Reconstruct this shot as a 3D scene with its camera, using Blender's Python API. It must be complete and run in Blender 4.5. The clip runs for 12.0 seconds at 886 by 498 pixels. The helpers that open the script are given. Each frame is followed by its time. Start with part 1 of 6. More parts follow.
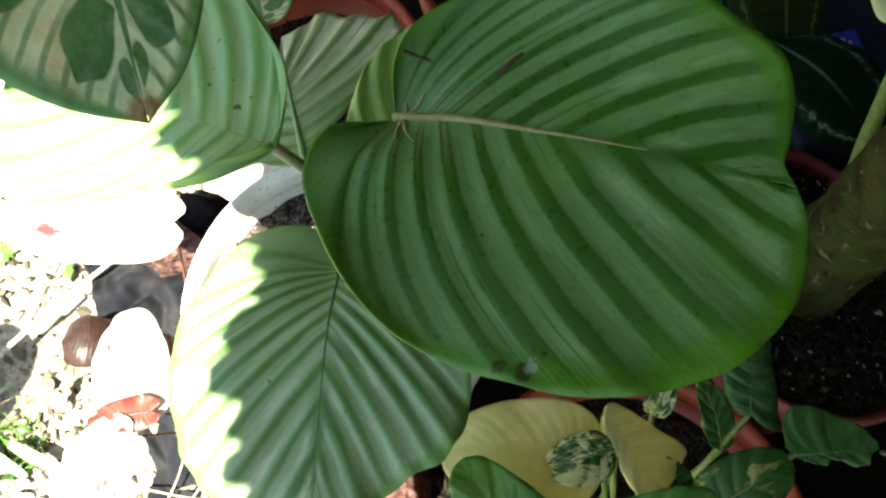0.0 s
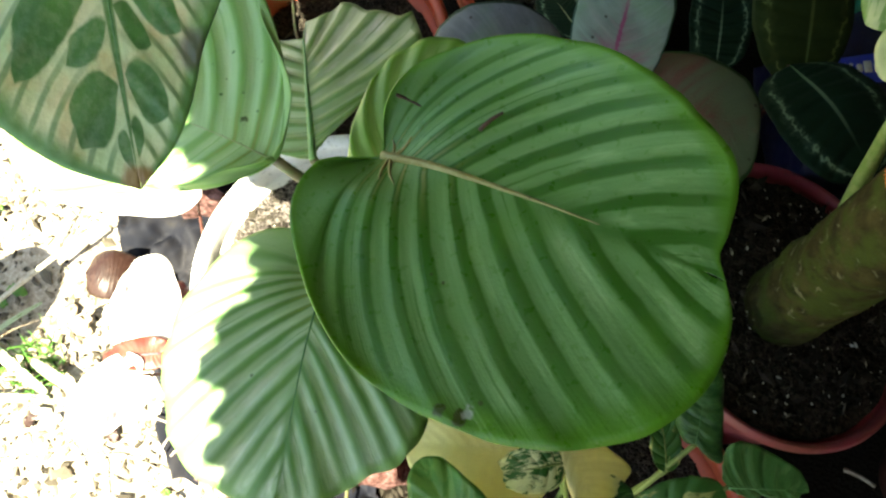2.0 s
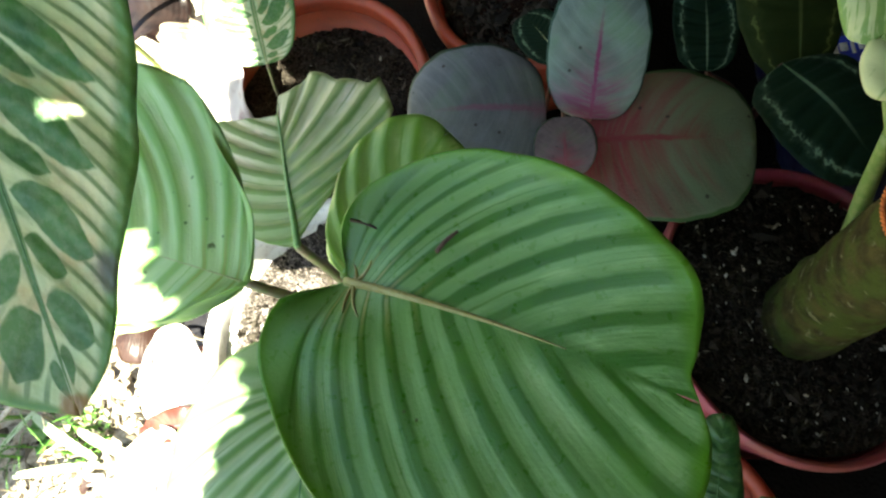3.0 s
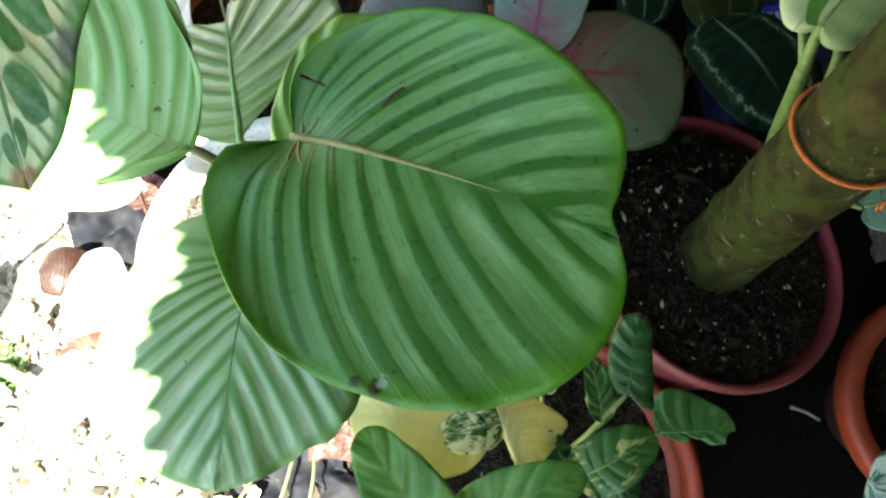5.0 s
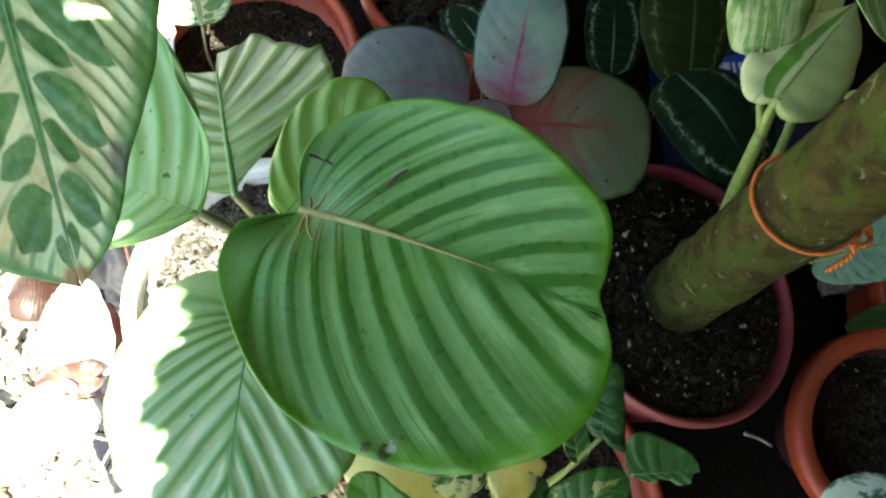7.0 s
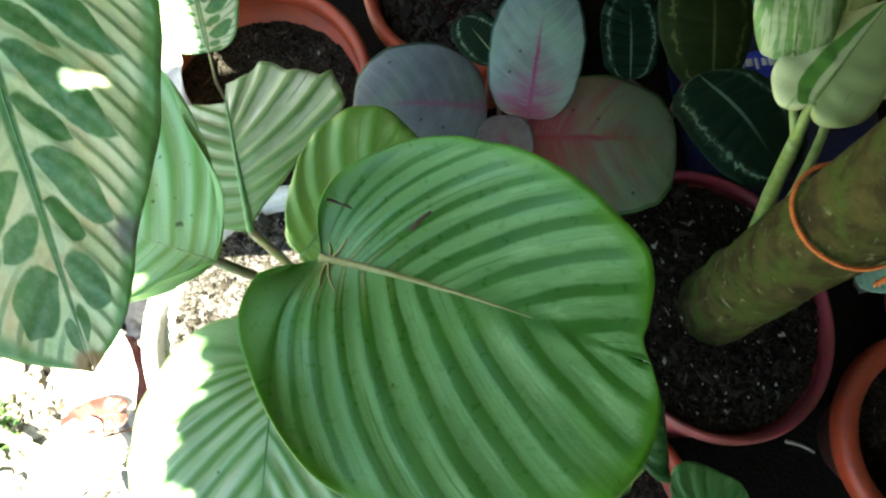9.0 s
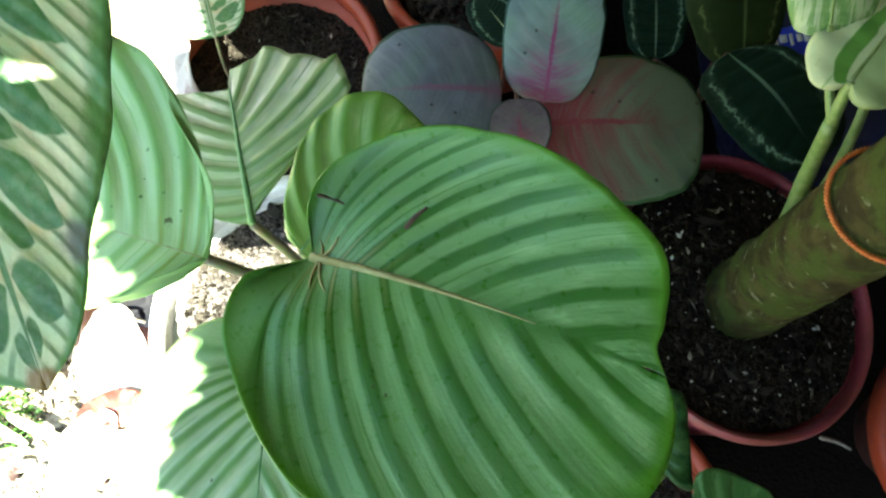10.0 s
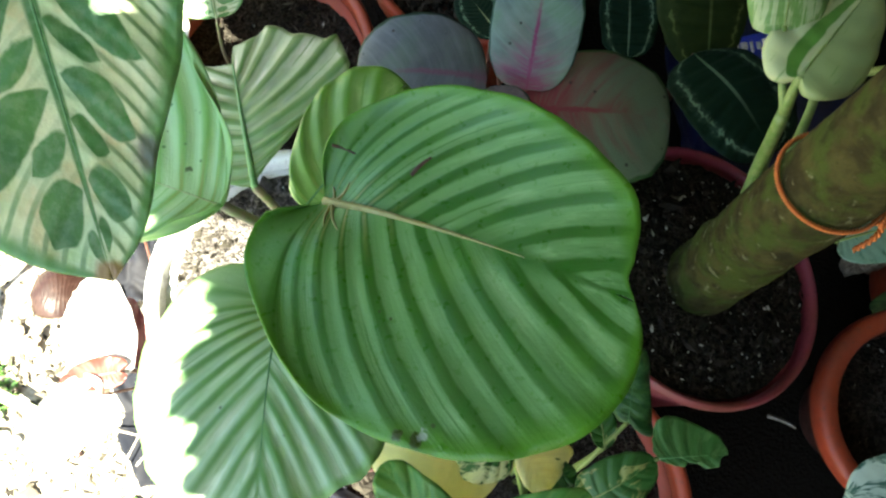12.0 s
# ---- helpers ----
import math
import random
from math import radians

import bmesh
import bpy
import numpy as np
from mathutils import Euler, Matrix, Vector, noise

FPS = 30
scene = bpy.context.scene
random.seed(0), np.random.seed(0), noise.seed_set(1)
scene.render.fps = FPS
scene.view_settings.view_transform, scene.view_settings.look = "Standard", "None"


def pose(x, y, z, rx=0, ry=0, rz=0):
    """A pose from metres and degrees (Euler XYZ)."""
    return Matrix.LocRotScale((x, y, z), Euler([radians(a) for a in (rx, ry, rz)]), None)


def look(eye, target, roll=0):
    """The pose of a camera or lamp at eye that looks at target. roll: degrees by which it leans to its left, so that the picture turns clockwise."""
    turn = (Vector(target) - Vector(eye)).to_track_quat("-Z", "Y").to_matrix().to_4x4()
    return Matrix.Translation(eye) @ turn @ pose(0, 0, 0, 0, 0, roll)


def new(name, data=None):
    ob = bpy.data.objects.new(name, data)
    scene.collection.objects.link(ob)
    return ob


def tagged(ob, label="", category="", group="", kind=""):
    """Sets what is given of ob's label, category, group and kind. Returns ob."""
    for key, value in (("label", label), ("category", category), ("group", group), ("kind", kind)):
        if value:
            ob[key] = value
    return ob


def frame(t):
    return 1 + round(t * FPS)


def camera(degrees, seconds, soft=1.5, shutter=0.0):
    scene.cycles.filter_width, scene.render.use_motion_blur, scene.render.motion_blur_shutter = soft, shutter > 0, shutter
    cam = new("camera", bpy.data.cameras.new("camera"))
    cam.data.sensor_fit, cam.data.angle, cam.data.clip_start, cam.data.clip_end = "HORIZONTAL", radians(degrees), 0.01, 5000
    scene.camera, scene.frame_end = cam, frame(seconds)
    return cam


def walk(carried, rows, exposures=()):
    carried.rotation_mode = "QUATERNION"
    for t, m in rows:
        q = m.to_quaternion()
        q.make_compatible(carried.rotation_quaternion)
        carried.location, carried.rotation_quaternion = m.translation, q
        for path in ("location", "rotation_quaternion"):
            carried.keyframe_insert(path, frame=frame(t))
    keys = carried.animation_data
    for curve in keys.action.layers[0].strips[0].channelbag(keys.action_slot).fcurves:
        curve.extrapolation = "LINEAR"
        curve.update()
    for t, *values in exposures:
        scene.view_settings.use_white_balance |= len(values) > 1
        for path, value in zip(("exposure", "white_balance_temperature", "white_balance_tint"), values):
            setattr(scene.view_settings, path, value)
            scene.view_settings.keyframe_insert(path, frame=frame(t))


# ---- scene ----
cam = camera(61.3, 12.0, soft=2.4)
PATH = [
    (0, (0.05, 0.06, 0.765), (-0.067, 0.788, -1.094), -15.6),
    (0.5, (0.047, 0.078, 0.784), (0.018, 0.779, -1.089), -11.1),
    (1, (0.056, 0.077, 0.813), (0.034, 0.747, -1.071), -10.4),
    (1.5, (0.082, 0.074, 0.828), (0.04, 0.704, -1.069), -11.8),
    (2, (0.079, 0.088, 0.801), (-0.127, 0.666, -1.102), -19.6),
    (2.5, (0.1, 0.12, 0.79), (-0.113, 0.637, -1.13), -23.7),
    (3, (0.113, 0.147, 0.805), (-0.203, 0.669, -1.1), -38.2),
    (3.5, (0.129, 0.131, 0.8), (-0.263, 0.65, -1.092), -47.1),
    (3.7, (0.134, 0.122, 0.793), (-0.197, 0.62, -1.116), -44.6),
    (5.3, (0.102, 0.085, 0.816), (0.024, 0.593, -1.117), -10.6),
    (5.5, (0.1, 0.086, 0.825), (0.083, 0.61, -1.105), -2.1),
    (6, (0.074, 0.098, 0.851), (0.092, 0.725, -1.048), 4.8),
    (6.5, (0.074, 0.105, 0.852), (0.093, 0.67, -1.066), 1.5),
    (7, (0.09, 0.109, 0.842), (0.067, 0.614, -1.093), -6.9),
    (8.8, (0.088, 0.13, 0.833), (0.024, 0.635, -1.102), -15.2),
    (9, (0.087, 0.134, 0.83), (0.018, 0.635, -1.105), -14.8),
    (9.5, (0.089, 0.148, 0.821), (-0.025, 0.65, -1.112), -18.6),
    (10, (0.1, 0.145, 0.807), (-0.056, 0.609, -1.132), -25.5),
    (10.5, (0.095, 0.138, 0.814), (-0.058, 0.584, -1.13), -26.0),
    (11, (0.099, 0.126, 0.829), (-0.044, 0.565, -1.117), -26.1),
    (11.5, (0.095, 0.115, 0.827), (-0.048, 0.56, -1.118), -25.1),
    (12, (0.084, 0.109, 0.841), (0.025, 0.589, -1.1), -12.4),
]
EXPOSURE = [(0, 2.73, 7400, -1), (0.5, 2.81, 7750, -1), (1.0, 3.03, 8050, -2), (1.5, 3.23, 8050, -2), (2.0, 3.18, 7950, -2), (2.5, 3.25, 7750, 0), (3.5, 3.41, 7250, -2), (5.5, 3.71, 7100, -3), (6.3, 3.79, 7200, 0), (7.0, 3.66, 7100, -2), (9.0, 3.65, 7000, -6), (10.2, 3.73, 6900, -6), (12.0, 3.63, 7000, -3)]
walk(cam, [(t, look(eye, target, roll)) for t, eye, target, roll in PATH], EXPOSURE)

# ---------------------------------------------------------------- light
SUN_WAY = Vector((0.14, 0.35, -1.0)).normalized()
world = bpy.data.worlds.new("sky")
scene.world = world
world.use_nodes = True
wn = world.node_tree
sky = wn.nodes.new("ShaderNodeTexSky")
sky.sky_type = "NISHITA"
sky.sun_disc = False
sky.sun_elevation = radians(70)
sky.sun_rotation = radians(202)
wn.nodes["Background"].inputs["Strength"].default_value = 0.055
wn.links.new(sky.outputs[0], wn.nodes["Background"].inputs["Color"])
sun = new("sun", bpy.data.lights.new("sun", "SUN"))
sun.data.energy = 5.0
sun.data.angle = radians(0.53)
sun.data.color = (1.0, 0.96, 0.88)
sun.matrix_world = look((0, 0, 6), Vector((0, 0, 6)) + SUN_WAY)


# ---------------------------------------------------------------- materials
class Shade:
    """Small node-building helper round one material."""

    def __init__(self, name, rough=0.5, spec=0.5):
        self.mat = bpy.data.materials.new(name)
        self.mat.use_nodes = True
        self.nt = self.mat.node_tree
        self.p = self.nt.nodes["Principled BSDF"]
        self.out = self.nt.nodes["Material Output"]
        self.p.inputs["Roughness"].default_value = rough
        self.p.inputs["Specular IOR Level"].default_value = spec

    def put(self, sock, v):
        if isinstance(v, bpy.types.NodeSocket):
            self.nt.links.new(v, sock)
        elif isinstance(v, tuple) and len(v) == 3 and sock.type == "RGBA":
            sock.default_value = (*v, 1)
        else:
            sock.default_value = v

    def m(self, op, a, b=0.0, c=0.0, clamp=False):
        n = self.nt.nodes.new("ShaderNodeMath")
        n.operation = op
        n.use_clamp = clamp
        self.put(n.inputs[0], a)
        self.put(n.inputs[1], b)
        self.put(n.inputs[2], c)
        return n.outputs[0]

    def uv(self, name="leaf"):
        n = self.nt.nodes.new("ShaderNodeUVMap")
        n.uv_map = name
        s = self.nt.nodes.new("ShaderNodeSeparateXYZ")
        self.nt.links.new(n.outputs[0], s.inputs[0])
        return s.outputs[0], s.outputs[1], n.outputs[0]

    def coord(self, kind="Object"):
        return self.nt.nodes.new("ShaderNodeTexCoord").outputs[kind]

    def rand(self):
        return self.nt.nodes.new("ShaderNodeObjectInfo").outputs["Random"]

    def island(self):
        return self.nt.nodes.new("ShaderNodeNewGeometry").outputs["Random Per Island"]

    def vec(self, x, y, z=0.0):
        n = self.nt.nodes.new("ShaderNodeCombineXYZ")
        for i, v in enumerate((x, y, z)):
            self.put(n.inputs[i], v)
        return n.outputs[0]

    def noise(self, vector, scale, detail=4.0, rough=0.55, out="Fac", dist=0.0):
        n = self.nt.nodes.new("ShaderNodeTexNoise")
        self.put(n.inputs["Vector"], vector)
        n.inputs["Scale"].default_value = scale
        n.inputs["Detail"].default_value = detail
        n.inputs["Roughness"].default_value = rough
        n.inputs["Distortion"].default_value = dist
        return n.outputs[out]

    def voronoi(self, vector, scale, out="Distance"):
        n = self.nt.nodes.new("ShaderNodeTexVoronoi")
        self.put(n.inputs["Vector"], vector)
        n.inputs["Scale"].default_value = scale
        return n.outputs[out]

    def step(self, v, lo, hi):
        n = self.nt.nodes.new("ShaderNodeMapRange")
        n.interpolation_type = "SMOOTHSTEP"
        self.put(n.inputs["Value"], v)
        n.inputs["From Min"].default_value = lo
        n.inputs["From Max"].default_value = hi
        return n.outputs[0]

    def mix(self, f, a, b):
        n = self.nt.nodes.new("ShaderNodeMix")
        n.data_type = "RGBA"
        self.put(n.inputs[0], f)
        self.put(n.inputs[6], a)
        self.put(n.inputs[7], b)
        return n.outputs[2]

    def color(self, c):
        self.put(self.p.inputs["Base Color"], c)

    def bump(self, height, strength=0.3, dist=0.001):
        n = self.nt.nodes.new("ShaderNodeBump")
        n.inputs["Strength"].default_value = strength
        n.inputs["Distance"].default_value = dist
        self.put(n.inputs["Height"], height)
        self.nt.links.new(n.outputs[0], self.p.inputs["Normal"])

    def translucent(self, c, amount):
        """Leaves let some light through."""
        t = self.nt.nodes.new("ShaderNodeBsdfTranslucent")
        self.put(t.inputs[0], c)
        x = self.nt.nodes.new("ShaderNodeMixShader")
        x.inputs[0].default_value = amount
        self.nt.links.new(self.p.outputs[0], x.inputs[1])
        self.nt.links.new(t.outputs[0], x.inputs[2])
        self.nt.links.new(x.outputs[0], self.out.inputs[0])
        return self.mat


def bands(s, u, n, phase=0.0):
    """0 to 1 to 0 once for each of n bands along u."""
    return s.m("MULTIPLY_ADD", s.m("COSINE", s.m("MULTIPLY_ADD", u, 2 * math.pi * n, phase)), -0.5, 0.5)


def striped_leaf(name, veins, dark, pale, edge, blot=None, rough=0.34, wide=0.17, green=0.84, soft=0.05, contrast=1.0, spots=0.0, sheen=1.0, glow=0.2, fade=0.0, base_tint=None, bleach=None):
    """Broad silvery bands between narrower dark green lateral veins of uneven width."""
    s = Shade(name, rough)
    u, w, _ = s.uv()
    x, y, plane = s.uv("plane")
    aw = s.m("ABSOLUTE", w)
    half = s.m("MULTIPLY", s.m("SIGN", w), 7.3)
    k = s.m("MULTIPLY", u, veins)
    k = s.m("ADD", k, s.m("MULTIPLY_ADD", s.noise(s.vec(k, half), 0.8, 2), 0.5, -0.25))
    k = s.m("ADD", k, s.m("MULTIPLY_ADD", s.noise(plane, 9, 4), 0.16, -0.08))
    d = s.m("ABSOLUTE", s.m("SUBTRACT", s.m("FRACT", s.m("ADD", k, 0.5)), 0.5))
    # each dark band has its own width, and widens or thins on its way out
    own = s.m("MULTIPLY_ADD", s.noise(s.vec(s.m("MULTIPLY", u, veins * 0.55), s.m("MULTIPLY_ADD", aw, 0.9, half)), 1.0, 2), 0.26, wide - 0.13)
    own = s.m("ADD", own, s.m("MULTIPLY_ADD", s.noise(s.vec(s.m("MULTIPLY", u, veins * 6), s.m("MULTIPLY_ADD", aw, 5.0, half)), 1.0, 3), 0.09, -0.045))
    f = s.step(s.m("SUBTRACT", d, own), -soft, soft * 1.3)
    # a thin dark line splits some of the pale bands
    split = s.step(s.noise(s.vec(s.m("MULTIPLY", u, veins * 0.7), s.m("ADD", aw, half), 4.0), 1.0, 2), 0.52, 0.6)
    f = s.m("MULTIPLY", f, s.m("SUBTRACT", 1.0, s.m("MULTIPLY", s.m("MULTIPLY", s.step(d, 0.45, 0.485), split), 0.75)))
    hair = s.noise(s.vec(s.m("MULTIPLY", u, veins * 9), s.m("MULTIPLY_ADD", aw, 1.2, half)), 1.0, 3)
    f = s.m("MULTIPLY", f, s.m("SUBTRACT", 1.0, s.m("MULTIPLY", s.step(hair, 0.45, 0.8), 0.16)))
    rim = s.m("ADD", aw, s.m("MULTIPLY_ADD", s.noise(plane, 6, 3), 0.2, -0.1))
    f = s.m("MULTIPLY", f, s.m("SUBTRACT", 1.0, s.m("MULTIPLY", s.step(rim, green, 0.99), 0.85)))
    f = s.m("MULTIPLY", f, s.m("MULTIPLY_ADD", s.step(u, 0.03, 0.25), 0.35, 0.65))
    f = s.m("MULTIPLY", f, s.m("MULTIPLY_ADD", s.step(s.noise(s.vec(s.m("MULTIPLY", u, 4.0), s.m("MULTIPLY_ADD", aw, 1.6, half), 2.0), 1.0, 4), 0.3, 0.62), 0.22, 0.78))
    f = s.m("MULTIPLY", f, s.m("SUBTRACT", 1.0, s.m("MULTIPLY", s.m("MULTIPLY", s.step(aw, 0.24, 0.02), s.step(x, 0.3, 0.7)), 0.85)))
    f = s.m("MULTIPLY", f, contrast)
    # gloss painted into the colour: whiter streaks on pale bands, stronger towards the tip
    streak = s.m("MULTIPLY", s.step(s.noise(s.vec(s.m("MULTIPLY", u, veins * 1.6), s.m("MULTIPLY_ADD", aw, 2.2, half), 8.0), 1.0, 4), 0.46, 0.7), s.step(d, 0.2, 0.38))
    bright = tuple(min(0.9, v * g) for v, g in zip(pale, (1.85, 1.5, 1.95)))
    even = tuple(a * 0.5 + b * 0.5 for a, b in zip(dark, pale))
    deep = s.mix(s.m("MULTIPLY", s.step(s.m("ADD", aw, s.m("MULTIPLY_ADD", s.noise(plane, 5, 3), 0.5, -0.25)), 0.3, 1.0), fade), dark, even)
    c = s.mix(f, deep, s.mix(s.m("MULTIPLY", streak, s.m("MULTIPLY", s.m("MULTIPLY_ADD", s.step(x, 0.1, 0.8), 0.6, 0.3), sheen)), pale, bright))
    c = s.mix(s.m("MULTIPLY", s.step(s.m("ADD", u, s.m("MULTIPLY_ADD", s.noise(plane, 6, 3), 0.2, -0.1)), 0.26, 0.04), fade * 0.8), c, even)
    c = s.mix(s.m("MULTIPLY", s.step(rim, green, 1.0), 0.7), c, edge)
    c = s.mix(s.m("MULTIPLY", s.step(s.noise(plane, 3.0, 4), 0.5, 0.75), 0.22), c, edge)
    c = s.mix(s.m("MULTIPLY", s.step(s.noise(plane, 60, 4), 0.6, 0.72), 0.2), c, dark)
    if base_tint:
        c = s.mix(s.m("MULTIPLY", s.step(s.m("ADD", x, s.m("MULTIPLY_ADD", s.noise(plane, 4, 4), 0.4, -0.2)), 0.85, 0.2), 0.62), c, base_tint)
    # the side veins start tan beside the stalk
    tan = s.m("MULTIPLY", s.m("MULTIPLY", s.step(aw, 0.28, 0.05), s.step(d, 0.12, 0.03)), s.step(x, 0.34, 0.12))
    c = s.mix(s.m("MULTIPLY", tan, 0.7), c, (0.26, 0.29, 0.08))
    fleck = s.step(s.voronoi(plane, 26), 0.035, 0.02)
    c = s.mix(s.m("MULTIPLY", fleck, s.step(s.noise(plane, 5, 1), 0.56, 0.6)), c, (0.03, 0.035, 0.015))
    if spots:
        many = s.m("MULTIPLY", s.step(s.voronoi(plane, 15), 0.13, 0.06), s.step(s.noise(plane, 4, 2), 0.47, 0.56))
        c = s.mix(s.m("MULTIPLY", s.m("MULTIPLY", many, s.step(x, 0.62, 0.3)), spots), c, (0.05, 0.12, 0.04))
    if blot:
        for bx, by, r in blot:
            e = s.m("POWER", s.m("ADD", s.m("POWER", s.m("SUBTRACT", x, bx), 2), s.m("POWER", s.m("SUBTRACT", y, by), 2)), 0.5)
            e = s.m("ADD", e, s.m("MULTIPLY_ADD", s.noise(plane, 30, 4), r * 3.0, -r * 1.5))
            c = s.mix(s.m("MULTIPLY", s.step(e, r, r * 0.55), 0.85), c, (0.03, 0.03, 0.012))
    if bleach:
        e = s.m("POWER", s.m("ADD", s.m("POWER", s.m("SUBTRACT", x, bleach[0]), 2), s.m("POWER", s.m("SUBTRACT", y, bleach[1]), 2)), 0.5)
        e = s.m("ADD", e, s.m("MULTIPLY_ADD", s.noise(plane, 45, 4), 0.07, -0.035))
        c = s.mix(s.m("MULTIPLY", s.step(e, bleach[2], bleach[2] * 0.4), 0.8), c, (0.36, 0.4, 0.33))
    s.color(c)
    s.put(s.p.inputs["Roughness"], s.m("MULTIPLY_ADD", s.noise(plane, 30, 3), 0.25, rough - 0.1))
    fine = s.m("ADD", hair, s.m("MULTIPLY", s.noise(plane, 90, 3), 0.6))
    s.bump(fine, 0.4, 0.0008)
    return s.translucent(s.mix(0.5, c, (0.35, 0.6, 0.06)), glow)


def peacock_leaf(name, spot=None, n=8.0):
    """Cream leaf with pointed dark ovals along its side veins, fine lines between them and a green margin."""
    s = Shade(name, 0.3, 0.5)
    u, w, _ = s.uv()
    x, y, plane = s.uv("plane")
    aw = s.m("ABSOLUTE", w)
    side = s.m("MULTIPLY", s.m("SIGN", w), 0.06)
    jig = s.m("MULTIPLY_ADD", s.noise(plane, 16, 4), 0.16, -0.08)
    sway = s.m("MULTIPLY_ADD", s.noise(plane, 4, 2), 0.5, -0.25)

    def oval_mask(shift, middle, ru, rw):
        fr = s.m("ABSOLUTE", s.m("SUBTRACT", s.m("FRACT", s.m("ADD", s.m("ADD", s.m("MULTIPLY_ADD", u, n, side), sway), shift)), 0.5))
        t = s.m("DIVIDE", s.m("SUBTRACT", aw, middle), rw)
        wide = s.m("MULTIPLY", s.m("SUBTRACT", 1.0, s.m("POWER", s.m("ABSOLUTE", t), 2.4)), ru)
        return s.step(s.m("SUBTRACT", s.m("ADD", wide, jig), fr), -0.02, 0.03)

    oval = s.m("MAXIMUM", oval_mask(0.3, 0.42, 0.30, 0.36), oval_mask(0.8, 0.24, 0.17, 0.2))
    line = s.step(bands(s, s.m("MULTIPLY_ADD", s.noise(plane, 12, 3), 0.008, u), n * 4), 0.62, 0.97)
    line = s.m("MULTIPLY", line, s.m("MULTIPLY_ADD", s.step(aw, 0.15, 0.75), 0.55, 0.2))
    edge = s.step(s.m("ADD", aw, s.m("MULTIPLY_ADD", s.noise(plane, 14, 3), 0.2, -0.1)), 0.8, 0.95)
    mid = s.step(aw, 0.06, 0.03)
    cream = s.mix(s.step(s.noise(plane, 5, 4), 0.35, 0.62), (0.5, 0.64, 0.39), (0.7, 0.69, 0.45))
    cream = s.mix(s.m("MULTIPLY", s.step(s.noise(plane, 7, 5), 0.5, 0.66), 0.7), cream, (0.62, 0.46, 0.24))
    dark = s.mix(s.step(s.noise(plane, 5, 3), 0.3, 0.7), (0.02, 0.12, 0.04), (0.075, 0.22, 0.05))
    f = s.m("MAXIMUM", s.m("MAXIMUM", oval, s.m("MULTIPLY", edge, 0.9)), s.m("MAXIMUM", mid, line))
    f = s.m("MULTIPLY", f, s.m("MULTIPLY_ADD", s.step(s.noise(plane, 45, 4), 0.62, 0.42), 0.12, 0.88))
    c = s.mix(f, cream, dark)
    c = s.mix(s.m("MULTIPLY", edge, 0.55), c, (0.12, 0.31, 0.09))
    cells = s.step(s.voronoi(s.vec(s.m("MULTIPLY", u, 60), s.m("MULTIPLY", w, 14)), 1.0), 0.35, 0.75)
    c = s.mix(s.m("MULTIPLY", cells, 0.12), c, (0.1, 0.25, 0.08))
    if spot:
        d = s.m("POWER", s.m("ADD", s.m("POWER", s.m("SUBTRACT", x, spot[0]), 2), s.m("POWER", s.m("SUBTRACT", y, spot[1]), 2)), 0.5)
        c = s.mix(s.m("MULTIPLY", s.step(s.m("ADD", d, s.m("MULTIPLY_ADD", s.noise(plane, 40, 3), 0.03, -0.015)), 0.045, 0.018), 0.75), c, (0.07, 0.045, 0.055))
        rust = s.m("POWER", s.m("ADD", s.m("POWER", s.m("SUBTRACT", x, 0.99), 2), s.m("POWER", y, 2)), 0.5)
        c = s.mix(s.m("MULTIPLY", s.step(s.m("ADD", rust, s.m("MULTIPLY_ADD", s.noise(plane, 30, 3), 0.05, -0.025)), 0.04, 0.015), 0.8), c, (0.3, 0.13, 0.05))
    s.color(c)
    s.bump(s.m("ADD", bands(s, u, n * 4), s.noise(plane, 120, 3)), 0.35, 0.0006)
    return s.translucent(s.mix(0.4, c, (0.4, 0.6, 0.1)), 0.3)


